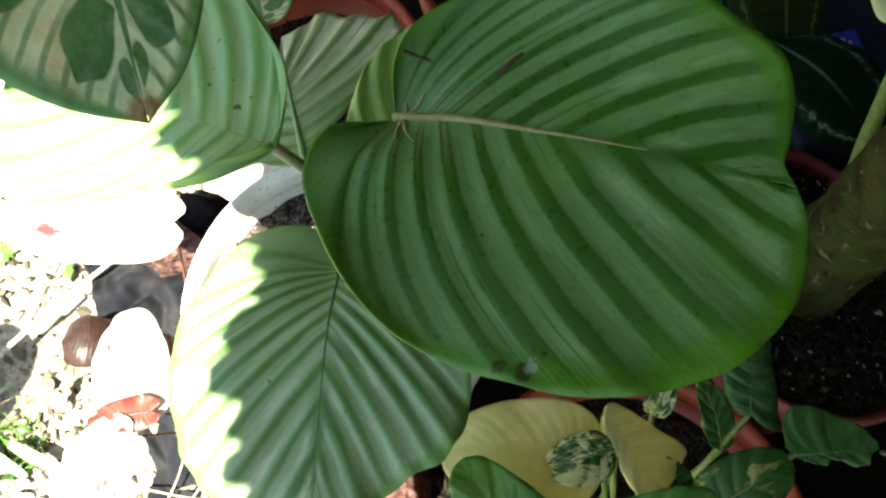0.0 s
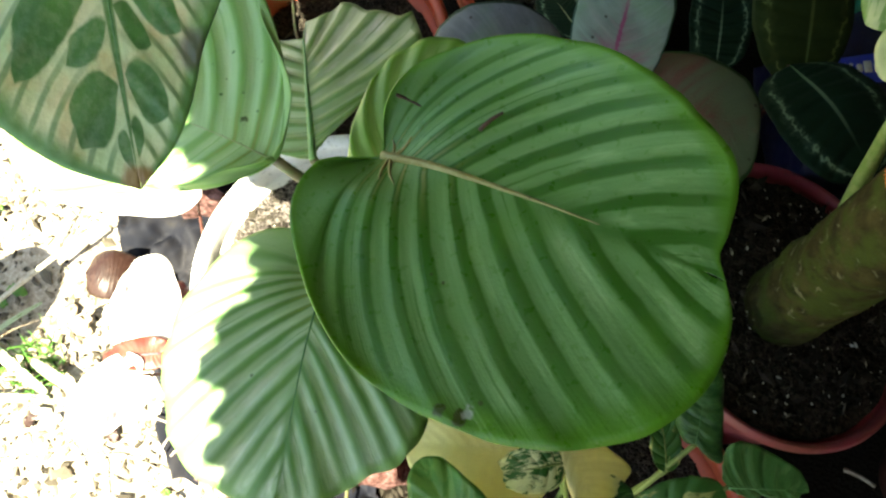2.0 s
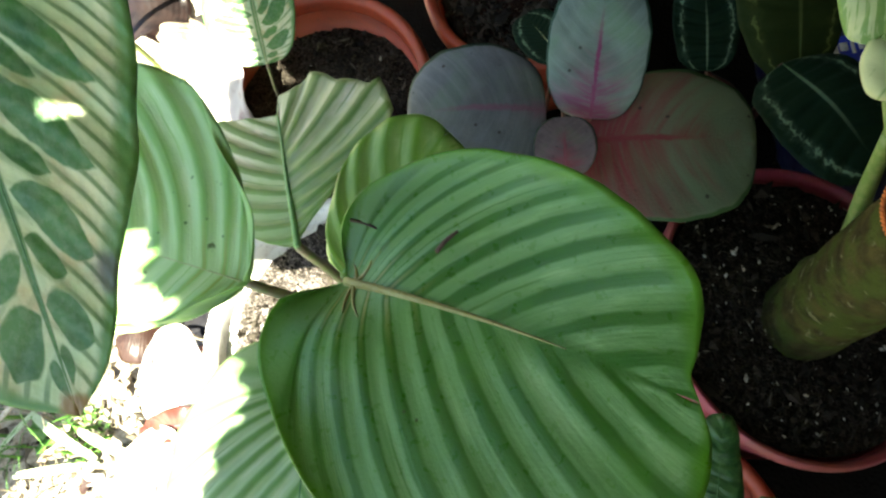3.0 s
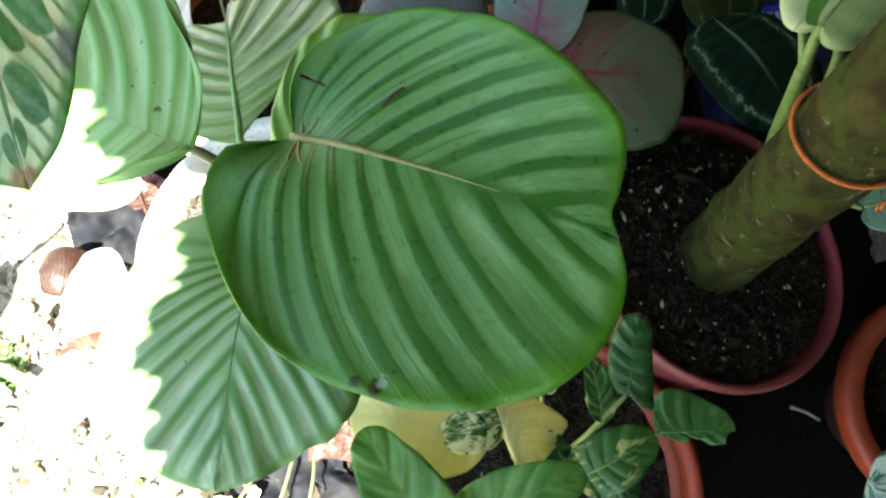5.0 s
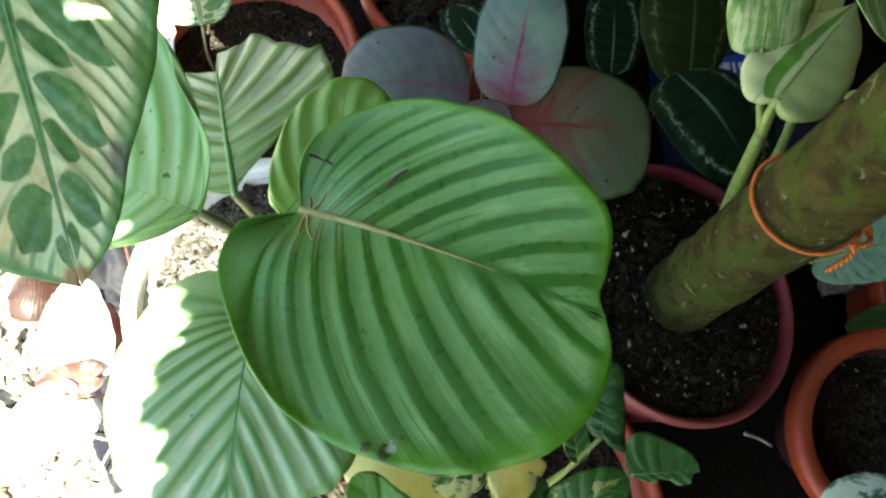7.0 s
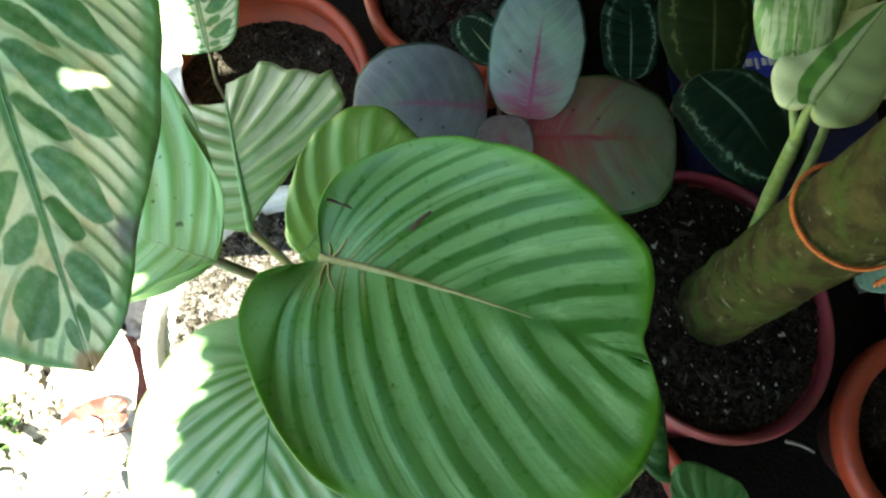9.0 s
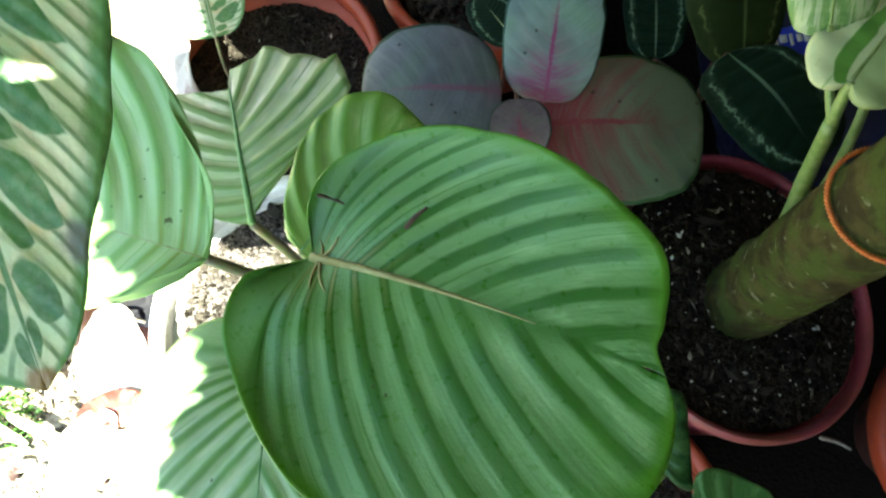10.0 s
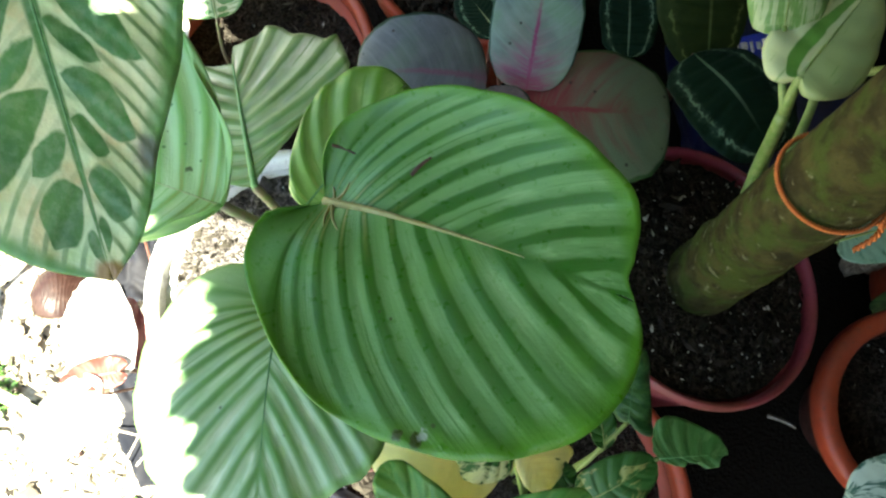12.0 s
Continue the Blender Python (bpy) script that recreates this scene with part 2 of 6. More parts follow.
def flared_leaf(name, ground, flare, rim, spread=0.5, tint=None, reach_to=0.6):
    """Silvery leaf with a coloured flare that runs out along the side veins, a coloured midrib and a thin dark rim."""
    s = Shade(name, 0.5, 0.25)
    u, w, _ = s.uv()
    x, y, plane = s.uv("plane")
    aw = s.m("ABSOLUTE", w)
    half = s.m("MULTIPLY", s.m("SIGN", w), 5.7)
    streak = s.noise(s.vec(s.m("MULTIPLY", u, 34), s.m("MULTIPLY_ADD", aw, 1.3, half)), 1.0, 4)
    broad = s.noise(s.vec(s.m("MULTIPLY", u, 9), s.m("MULTIPLY_ADD", aw, 0.8, half)), 1.0, 3)
    g = s.mix(s.step(s.noise(plane, 3.5, 4), 0.35, 0.65), ground, tuple(v * 0.74 for v in ground))
    g = s.mix(s.m("MULTIPLY", s.step(s.noise(plane, 2.2, 3, out="Fac"), 0.5, 0.7), 0.5), g, (ground[0] * 0.8, ground[1] * 1.12, ground[2] * 0.72))
    g = s.mix(s.m("MULTIPLY", s.step(streak, 0.4, 0.75), 0.4), g, tuple(min(1, v * 1.3) for v in ground))
    if tint:
        g = s.mix(s.step(s.m("ADD", u, s.m("MULTIPLY_ADD", broad, 0.7, -0.2)), 0.25, 0.85), g, tint)
    # the flare fades with the distance from the base and spreads unevenly
    d = s.m("ADD", s.m("MULTIPLY", u, 1.0 / reach_to), s.m("MULTIPLY", aw, 0.75 / spread))
    f = s.step(s.m("ADD", d, s.m("MULTIPLY_ADD", broad, 1.3, -0.65)), 1.15, 0.25)
    f = s.m("MULTIPLY", f, s.m("MULTIPLY_ADD", s.step(streak, 0.3, 0.6), 0.5, 0.5))
    line = s.m("MULTIPLY", s.step(s.m("ADD", aw, s.m("MULTIPLY_ADD", streak, 0.08, -0.04)), 0.065, 0.015), s.step(u, 0.92, 0.6))
    c = s.mix(s.m("MULTIPLY", s.m("MAXIMUM", f, line), 0.85), g, flare)
    c = s.mix(s.step(s.m("ADD", aw, s.m("MULTIPLY", s.noise(plane, 12, 2), 0.05)), 0.962, 0.99), c, rim)
    fleck = s.step(s.m("ADD", s.voronoi(plane, 6), s.m("MULTIPLY", s.noise(plane, 30, 2), 0.06)), 0.12, 0.085)
    c = s.mix(s.m("MULTIPLY", fleck, 0.8), c, (0.03, 0.025, 0.02))
    s.color(c)
    s.bump(s.m("ADD", streak, s.noise(plane, 70, 3)), 0.4, 0.0009)
    return s.translucent(c, 0.12)


def ringed_leaf(name, dark, ring):
    """Very dark leaf with a pale zigzag ring and midrib."""
    s = Shade(name, 0.6, 0.09)
    u, w, _ = s.uv()
    x, y, plane = s.uv("plane")
    aw = s.m("ABSOLUTE", w)
    zig = s.m("ADD", s.m("MULTIPLY_ADD", s.noise(s.vec(u, s.m("SIGN", w)), 22, 3), 0.3, -0.15), s.m("MULTIPLY_ADD", s.noise(plane, 26, 5), 0.32, -0.16))
    d = s.m("ABSOLUTE", s.m("SUBTRACT", s.m("ADD", aw, zig), 0.7))
    f = s.m("MULTIPLY", s.step(d, 0.055, 0.015), s.step(s.noise(plane, 7, 4), 0.4, 0.52))
    haze = s.m("MULTIPLY", s.step(d, 0.16, 0.03), 0.12)
    mid = s.m("MULTIPLY", s.step(aw, 0.04, 0.015), s.m("MULTIPLY", s.step(u, 0.95, 0.3), 0.75))
    f = s.m("MAXIMUM", f, haze)
    c = s.mix(s.noise(plane, 8, 4), dark, tuple(v * 2.0 for v in dark))
    c = s.mix(s.m("MULTIPLY", s.m("MAXIMUM", f, mid), 0.9), c, ring)
    s.color(c)
    s.bump(s.m("ADD", bands(s, u, 16), s.noise(plane, 50, 3)), 0.4, 0.001)
    return s.translucent(c, 0.1)


def patched_leaf(name, a, b, cut=0.5, scale=3.0, streaky=True, glow=0.2, lengthwise=False):
    """Variegated: two colours in streaks that follow the veins."""
    s = Shade(name, 0.38)
    u, w, _ = s.uv()
    x, y, plane = s.uv("plane")
    where = s.vec(s.m("MULTIPLY", y, 9.0), s.m("MULTIPLY", x, 1.1), s.m("MULTIPLY", s.rand(), 9.0)) if lengthwise else s.vec(s.m("MULTIPLY", u, 6.5 if streaky else 1.6), s.m("MULTIPLY", w, 0.5 if streaky else 1.0), s.m("MULTIPLY", s.rand(), 9.0))
    n1 = s.noise(where, scale, 5, 0.65, dist=0.6)
    f = s.step(s.m("ADD", n1, s.m("MULTIPLY_ADD", s.noise(plane, 14, 3), 0.1, -0.05)), cut - 0.04, cut + 0.04)
    a2 = s.mix(s.noise(plane, 10, 4), a, tuple(v * 0.8 for v in a))
    b2 = s.mix(s.noise(plane, 10, 4), b, tuple(v * 0.6 for v in b))
    c = s.mix(f, a2, b2)
    s.color(c)
    s.bump(s.m("ADD", bands(s, u, 14), s.noise(plane, 60, 3)), 0.25, 0.0008)
    return s.translucent(c, glow)


def streaked_leaf(name, pale, green):
    """Cream leaf with one ragged green streak beside its midrib and a few flecks."""
    s = Shade(name, 0.36)
    u, w, _ = s.uv()
    x, y, plane = s.uv("plane")
    n = s.noise(s.vec(s.m("MULTIPLY", x, 2.5), s.m("MULTIPLY", y, 9.0)), 1.4, 4)
    d = s.m("ABSOLUTE", s.m("ADD", s.m("SUBTRACT", w, 0.3), s.m("MULTIPLY_ADD", n, 0.2, -0.1)))
    f = s.step(d, 0.16, 0.12)
    f = s.m("MAXIMUM", f, s.m("MULTIPLY", s.step(s.noise(s.vec(s.m("MULTIPLY", x, 2.0), s.m("MULTIPLY", y, 14.0), 3.0), 2.0, 4), 0.6, 0.68), 0.6))
    c = s.mix(f, s.mix(s.noise(plane, 5, 4), pale, tuple(v * 0.75 for v in pale)), s.mix(s.noise(plane, 12, 3), green, tuple(v * 1.6 for v in green)))
    c = s.mix(s.m("MULTIPLY", s.step(w, 0.02, -0.02), 0.55), c, (0.24, 0.34, 0.09))
    s.color(c)
    s.bump(s.m("ADD", s.noise(s.vec(s.m("MULTIPLY", u, 30), w), 1.0, 2), s.noise(plane, 60, 3)), 0.25, 0.0008)
    return s.translucent(c, 0.22)


def plastic(name, c, worn, patch=28):
    s = Shade(name, 0.42)
    o = s.coord()
    col = s.mix(s.step(s.noise(o, patch, 5), 0.4, 0.75), c, worn)
    col = s.mix(s.m("MULTIPLY", s.step(s.noise(o, 260, 4), 0.55, 0.75), 0.5), col, (0.06, 0.045, 0.035))
    s.color(col)
    s.put(s.p.inputs["Roughness"], s.m("MULTIPLY_ADD", s.noise(o, 110, 4), 0.4, 0.3))
    s.bump(s.noise(o, 900, 4), 0.2, 0.0006)
    return s.mat


def film_sheet():
    """Weathered matt black plastic film."""
    s = Shade("dark_sheet_plastic", 0.75, 0.12)
    o = s.coord()
    c = s.mix(s.step(s.noise(o, 14, 4), 0.35, 0.7), (0.007, 0.008, 0.013), (0.024, 0.023, 0.026))
    s.color(s.mix(s.m("MULTIPLY", s.step(s.noise(o, 60, 4), 0.6, 0.75), 0.5), c, (0.02, 0.018, 0.016)))
    return s.mat


def earth(name, dark, light, scale=260.0):
    s = Shade(name, 0.95, 0.05)
    o = s.coord()
    c = s.mix(s.step(s.noise(o, scale, 6, 0.7), 0.35, 0.72), dark, light)
    c = s.mix(s.m("MULTIPLY", s.step(s.noise(o, scale * 0.1, 4), 0.45, 0.65), 0.5), c, dark)
    s.color(c)
    s.bump(s.m("ADD", s.noise(o, scale * 2, 6, 0.7), s.voronoi(o, scale * 1.5)), 0.9, 0.004)
    return s.mat


def speckled(name, a, b, rough=0.8):
    """Small loose bits: each takes a shade between a and b."""
    s = Shade(name, rough, 0.08)
    o = s.coord()
    c = s.mix(s.island(), a, b)
    c = s.mix(s.m("MULTIPLY", s.noise(o, 900, 3), 0.5), c, tuple(v * 0.5 for v in a))
    s.color(c)
    return s.mat


def stalk(name, a, b, rough=0.45):
    s = Shade(name, rough)
    o = s.coord()
    c = s.mix(s.step(s.noise(o, 160, 4), 0.35, 0.7), a, b)
    c = s.mix(s.m("MULTIPLY", s.step(s.noise(o, 800, 3), 0.6, 0.7), 0.6), c, tuple(v * 0.35 for v in a))
    s.color(c)
    s.bump(s.noise(o, 1100, 3), 0.3, 0.0006)
    return s.mat


def bark_material():
    s = Shade("mossy_bark", 0.85, 0.08)
    o = s.coord()
    c = s.mix(s.step(s.noise(o, 55, 5), 0.35, 0.65), (0.022, 0.018, 0.007), (0.052, 0.046, 0.015))
    c = s.mix(s.m("MULTIPLY", s.step(s.noise(o, 38, 5), 0.44, 0.6), 0.85), c, (0.038, 0.055, 0.011))
    c = s.mix(s.m("MULTIPLY", s.step(s.noise(o, 60, 6), 0.54, 0.66), 0.6), c, (0.014, 0.011, 0.005))
    c = s.mix(s.m("MULTIPLY", s.step(s.noise(o, 90, 3, dist=1.0), 0.62, 0.7), 0.7), c, (0.15, 0.145, 0.085))
    c = s.mix(s.m("MULTIPLY", s.step(s.noise(o, 600, 3), 0.55, 0.7), 0.5), c, (0.02, 0.018, 0.008))
    s.color(c)
    s.bump(s.m("ADD", s.noise(o, 450, 6, 0.7), s.m("MULTIPLY", s.noise(o, 90, 4), 3)), 0.55, 0.0025)
    return s.mat


ORB = striped_leaf("striped_green_leaf", 11, (0.017, 0.115, 0.004), (0.132, 0.29, 0.09), (0.09, 0.27, 0.012), soft=0.045, rough=0.28, fade=0.45, sheen=1.35, bleach=(0.60, -0.575, 0.022), blot=((0.58, -0.60, 0.022), (0.53, -0.605, 0.018), (0.61, -0.54, 0.008), (0.332, -0.294, 0.006), (0.372, -0.302, 0.005)))
# these two leaves lie partly in sun: its glare is put into paler colours
ORB_D = striped_leaf("sunlit_striped_lower_leaf", 12, (0.085, 0.22, 0.05), (0.36, 0.50, 0.30), (0.2, 0.38, 0.1), wide=0.15, soft=0.1, fade=0.5, green=0.9, blot=((0.5, -0.2, 0.008), (0.62, 0.1, 0.006)))
ORB_B = striped_leaf("sunlit_striped_spotted_leaf", 10, (0.2, 0.40, 0.11), (0.42, 0.58, 0.31), (0.32, 0.52, 0.19), wide=0.14, soft=0.09, contrast=0.75, spots=0.9, blot=((0.165, -0.085, 0.016),))
ORB_C = striped_leaf("pale_leaf_underside", 9, (0.085, 0.16, 0.03), (0.5, 0.52, 0.33), (0.42, 0.48, 0.24), rough=0.5, wide=0.15, green=0.97, base_tint=(0.13, 0.27, 0.055))
ORB_F = striped_leaf("young_yellow_green_leaf", 6, (0.12, 0.28, 0.03), (0.25, 0.41, 0.12), (0.2, 0.38, 0.06), wide=0.12, soft=0.09, contrast=0.8)
PEA = peacock_leaf("patterned_cream_leaf", (0.79, 0.135))
PEA_S = peacock_leaf("veined_green_leaf", n=5.0)
SILVER = flared_leaf("silver_grey_leaf", (0.17, 0.19, 0.22), (0.22, 0.11, 0.17), (0.02, 0.05, 0.03), 0.25, None, 0.4)
PINK = flared_leaf("silver_pink_leaf", (0.2, 0.27, 0.25), (0.24, 0.022, 0.12), (0.02, 0.06, 0.04), 1.0, None, 0.72)
RED = flared_leaf("red_green_leaf", (0.15, 0.09, 0.075), (0.19, 0.014, 0.028), (0.04, 0.09, 0.03), 1.35, (0.12, 0.16, 0.095), 1.0)
ROSY = flared_leaf("dusky_rose_leaf", (0.17, 0.13, 0.14), (0.24, 0.03, 0.06), (0.04, 0.07, 0.04), 0.8, None, 0.9)
DARK = ringed_leaf("dark_ringed_leaf", (0.005, 0.014, 0.007), (0.17, 0.27, 0.17))
OLIVE = ringed_leaf("olive_ringed_leaf", (0.013, 0.021, 0.005), (0.1, 0.13, 0.04))
WHITE_V = patched_leaf("white_green_leaf", (0.17, 0.31, 0.08), (0.46, 0.55, 0.28), 0.5, 2.0, lengthwise=True)
CREAM_V = streaked_leaf("cream_green_leaf", (0.58, 0.64, 0.34), (0.09, 0.21, 0.035))
GREY_V = patched_leaf("silvery_streaked_leaf", (0.2, 0.34, 0.24), (0.06, 0.17, 0.1), 0.6, 5)
BLUEBLACK = patched_leaf("blue_black_leaf", (0.007, 0.012, 0.02), (0.018, 0.028, 0.042), 0.5, 2.0)
YELLOW = patched_leaf("pale_yellow_leaf", (0.85, 0.82, 0.42), (0.7, 0.72, 0.34), 0.7, 1.2, False, 0.4)
YEDGE = patched_leaf("green_leaf_edged_yellow", (0.05, 0.17, 0.03), (0.5, 0.52, 0.17), 0.6, 1.6, False, 0.25)
YGREEN = patched_leaf("yellow_green_mottled_leaf", (0.78, 0.8, 0.42), (0.05, 0.19, 0.03), 0.52, 2.6, False, 0.3)
MIDGREEN = patched_leaf("nibbled_green_leaf", (0.055, 0.17, 0.035), (0.11, 0.26, 0.07), 0.5, 2.0)
GREEN = patched_leaf("glossy_green_leaf", (0.08, 0.24, 0.04), (0.15, 0.33, 0.06), 0.5, 2.0)
STRAP = patched_leaf("mid_green_leaf", (0.045, 0.14, 0.05), (0.08, 0.2, 0.08), 0.5, 2.0)
DGREEN = patched_leaf("deep_green_leaf", (0.025, 0.1, 0.022), (0.06, 0.17, 0.04), 0.5, 2.5)
CALAD = patched_leaf("white_pink_leaf", (0.74, 0.72, 0.68), (0.2, 0.06, 0.07), 0.62, 2.2, False)
CALAD_R = patched_leaf("orange_red_leaf", (0.13, 0.03, 0.022), (0.16, 0.05, 0.03), 0.5, 2.0, False)
CALAD_P = patched_leaf("pink_red_leaf", (0.2, 0.07, 0.075), (0.16, 0.03, 0.04), 0.5, 2.0, False)
GRASS = patched_leaf("bleached_grass", (0.5, 0.6, 0.38), (0.2, 0.36, 0.12), 0.6, 1.5)
SPLASH = patched_leaf("white_splashed_leaf", (0.5, 0.6, 0.5), (0.04, 0.13, 0.09), 0.52, 3.0, False)
BROWN = patched_leaf("dry_brown_leaf", (0.03, 0.013, 0.01), (0.055, 0.028, 0.022), 0.5, 2.0, False)
# darker copy of BROWN: shade on a leaf turned from the sun
BROWN_SHADED = patched_leaf("shaded_brown_leaf", (0.010, 0.006, 0.006), (0.022, 0.013, 0.012), 0.5, 2.0, False)
BLEACH = patched_leaf("bleached_pinkish_leaf", (0.72, 0.64, 0.6), (0.5, 0.33, 0.3), 0.62, 2.5, False)
TAN = patched_leaf("dry_tan_leaf", (0.42, 0.34, 0.25), (0.24, 0.16, 0.1), 0.55, 2.5, False)
TERRA = plastic("orange_red_plastic", (0.36, 0.05, 0.018), (0.27, 0.05, 0.025))
ROSE = plastic("rose_red_plastic", (0.31, 0.045, 0.075), (0.18, 0.045, 0.028), 11)
# the deep pot's body: shade below its rim put into a dark red
SHADED_RED = plastic("shade_darkened_red_plastic", (0.05, 0.012, 0.008), (0.02, 0.011, 0.009))
WHITEP = plastic("white_plastic", (0.7, 0.7, 0.68), (0.55, 0.53, 0.48))
SHEET = film_sheet()
BLUEP = plastic("navy_plastic", (0.004, 0.008, 0.045), (0.002, 0.004, 0.02))
BLUEB = plastic("bright_blue_plastic", (0.03, 0.06, 0.6), (0.02, 0.04, 0.4))
TEALP = plastic("teal_plastic", (0.03, 0.36, 0.2), (0.05, 0.42, 0.27))
SOIL = earth("dark_potting_soil", (0.014, 0.011, 0.009), (0.09, 0.078, 0.062))
CHIPS = earth("brown_chip_soil", (0.012, 0.006, 0.004), (0.05, 0.026, 0.017))
PALE_SOIL = earth("dry_pot_soil", (0.035, 0.03, 0.027), (0.32, 0.28, 0.26))
CRUMB = speckled("soil_crumbs", (0.009, 0.0075, 0.006), (0.06, 0.052, 0.041))
PERL = speckled("white_soil_bits", (0.4, 0.4, 0.37), (0.7, 0.7, 0.66))
STRAW = speckled("dry_straw", (0.3, 0.25, 0.17), (0.55, 0.5, 0.4))
STRAW_D = speckled("soil_fibre_bits", (0.05, 0.045, 0.035), (0.24, 0.22, 0.18))
STEM_G = stalk("green_stalk", (0.16, 0.25, 0.055), (0.24, 0.3, 0.1))
STEM_B = stalk("brown_green_stalk", (0.2, 0.16, 0.1), (0.14, 0.2, 0.06))
STEM_R = stalk("dark_red_stalk", (0.1, 0.03, 0.025), (0.16, 0.06, 0.04))
RIB = stalk("pale_midrib", (0.3, 0.38, 0.14), (0.4, 0.42, 0.22))
YRIB = stalk("yellow_midrib", (0.62, 0.6, 0.28), (0.72, 0.7, 0.36))
RIB_T = stalk("tan_midrib", (0.26, 0.24, 0.075), (0.34, 0.33, 0.14))
RIB_M = stalk("soft_green_midrib", (0.1, 0.26, 0.08), (0.16, 0.34, 0.12))
RIB_D = stalk("green_midrib", (0.04, 0.15, 0.04), (0.08, 0.2, 0.06))
RIB_P = stalk("pink_midrib", (0.22, 0.05, 0.08), (0.22, 0.1, 0.11))
BONE = stalk("bleached_stick", (0.36, 0.33, 0.27), (0.52, 0.49, 0.42), 0.8)
TWIG = stalk("dry_twig", (0.26, 0.22, 0.17), (0.46, 0.42, 0.35), 0.8)
SCAR = stalk("dark_scar", (0.05, 0.025, 0.012), (0.1, 0.05, 0.03), 0.7)
ROPE = stalk("orange_twine", (0.5, 0.13, 0.02), (0.38, 0.09, 0.015), 0.7)
BARK = bark_material()


# ---------------------------------------------------------------- mesh helpers
def mesh_object(name, verts, faces, material, parent=None, label="", smooth=True, uvs=None):
    me = bpy.data.meshes.new(name)
    me.from_pydata(verts, [], faces)
    if uvs:
        for key, values in uvs.items():
            layer = me.uv_layers.new(name=key)
            loops = np.empty(len(me.loops), dtype=np.int32)
            me.loops.foreach_get("vertex_index", loops)
            layer.data.foreach_set("uv", np.asarray(values, dtype=np.float32)[loops].ravel())
    me.polygons.foreach_set("use_smooth", [smooth] * len(me.polygons))
    me.materials.append(material)
    me.update()
    ob = new(name, me)
    if parent:
        ob.parent = parent
        ob.matrix_parent_inverse = Matrix.Identity(4)
    if label:
        ob["label"] = label
    return ob


def part(name, bm, material, parent, label=""):
    me = bpy.data.meshes.new(name)
    bm.normal_update()
    bm.to_mesh(me)
    bm.free()
    me.polygons.foreach_set("use_smooth", [True] * len(me.polygons))
    me.materials.append(material)
    ob = new(name, me)
    ob.parent = parent
    if label:
        ob["label"] = label
    return ob


def thing(name, place, label, category, group="", kind=""):
    ob = new(name)
    ob.location = place
    ob.empty_display_size = 0.02
    bpy.context.view_layer.update()
    return tagged(ob, label, category, group, kind)


def spline(points, n):
    """Catmull-Rom through the points, n samples."""
    p = [Vector(q) for q in points]
    p = [p[0] * 2 - p[1]] + p + [p[-1] * 2 - p[-2]]
    out = []
    for i in range(n):
        t = i / (n - 1) * (len(p) - 3)
        k = min(int(t), len(p) - 4)
        f = t - k
        a, b, c, d = p[k:k + 4]
        out.append(0.5 * (2 * b + (c - a) * f + (2 * a - 5 * b + 4 * c - d) * f * f + (3 * b - a - 3 * c + d) * f ** 3))
    return out


def tube_data(points, r0, r1, sides=8, n=16, flat=1.0):
    pts = spline(points, n)
    verts, faces = [], []
    up = Vector((0.31, 0.17, 0.93))
    for i, q in enumerate(pts):
        d = (pts[min(i + 1, n - 1)] - pts[max(i - 1, 0)]).normalized()
        a = d.cross(up)
        a = a.normalized() if a.length > 1e-4 else Vector((1, 0, 0))
        b = a.cross(d).normalized()
        r = r0 + (r1 - r0) * i / (n - 1)
        for k in range(sides):
            t = 2 * math.pi * k / sides
            verts.append(q + a * (r * math.cos(t)) + b * (r * flat * math.sin(t)))
    for i in range(n - 1):
        for k in range(sides):
            j = (k + 1) % sides
            faces.append((i * sides + k, i * sides + j, (i + 1) * sides + j, (i + 1) * sides + k))
    faces.append(tuple(range(sides - 1, -1, -1)))
    faces.append(tuple((n - 1) * sides + k for k in range(sides)))
    return verts, faces


def tube(name, points, r0, r1, material, parent, label="", sides=8, n=16):
    """Points are in the world; the part hangs under its thing."""
    off = parent.matrix_world.translation if parent else Vector()
    v, f = tube_data([Vector(q) - off for q in points], r0, r1, sides, n)
    return mesh_object(name, v, f, material, parent, label)


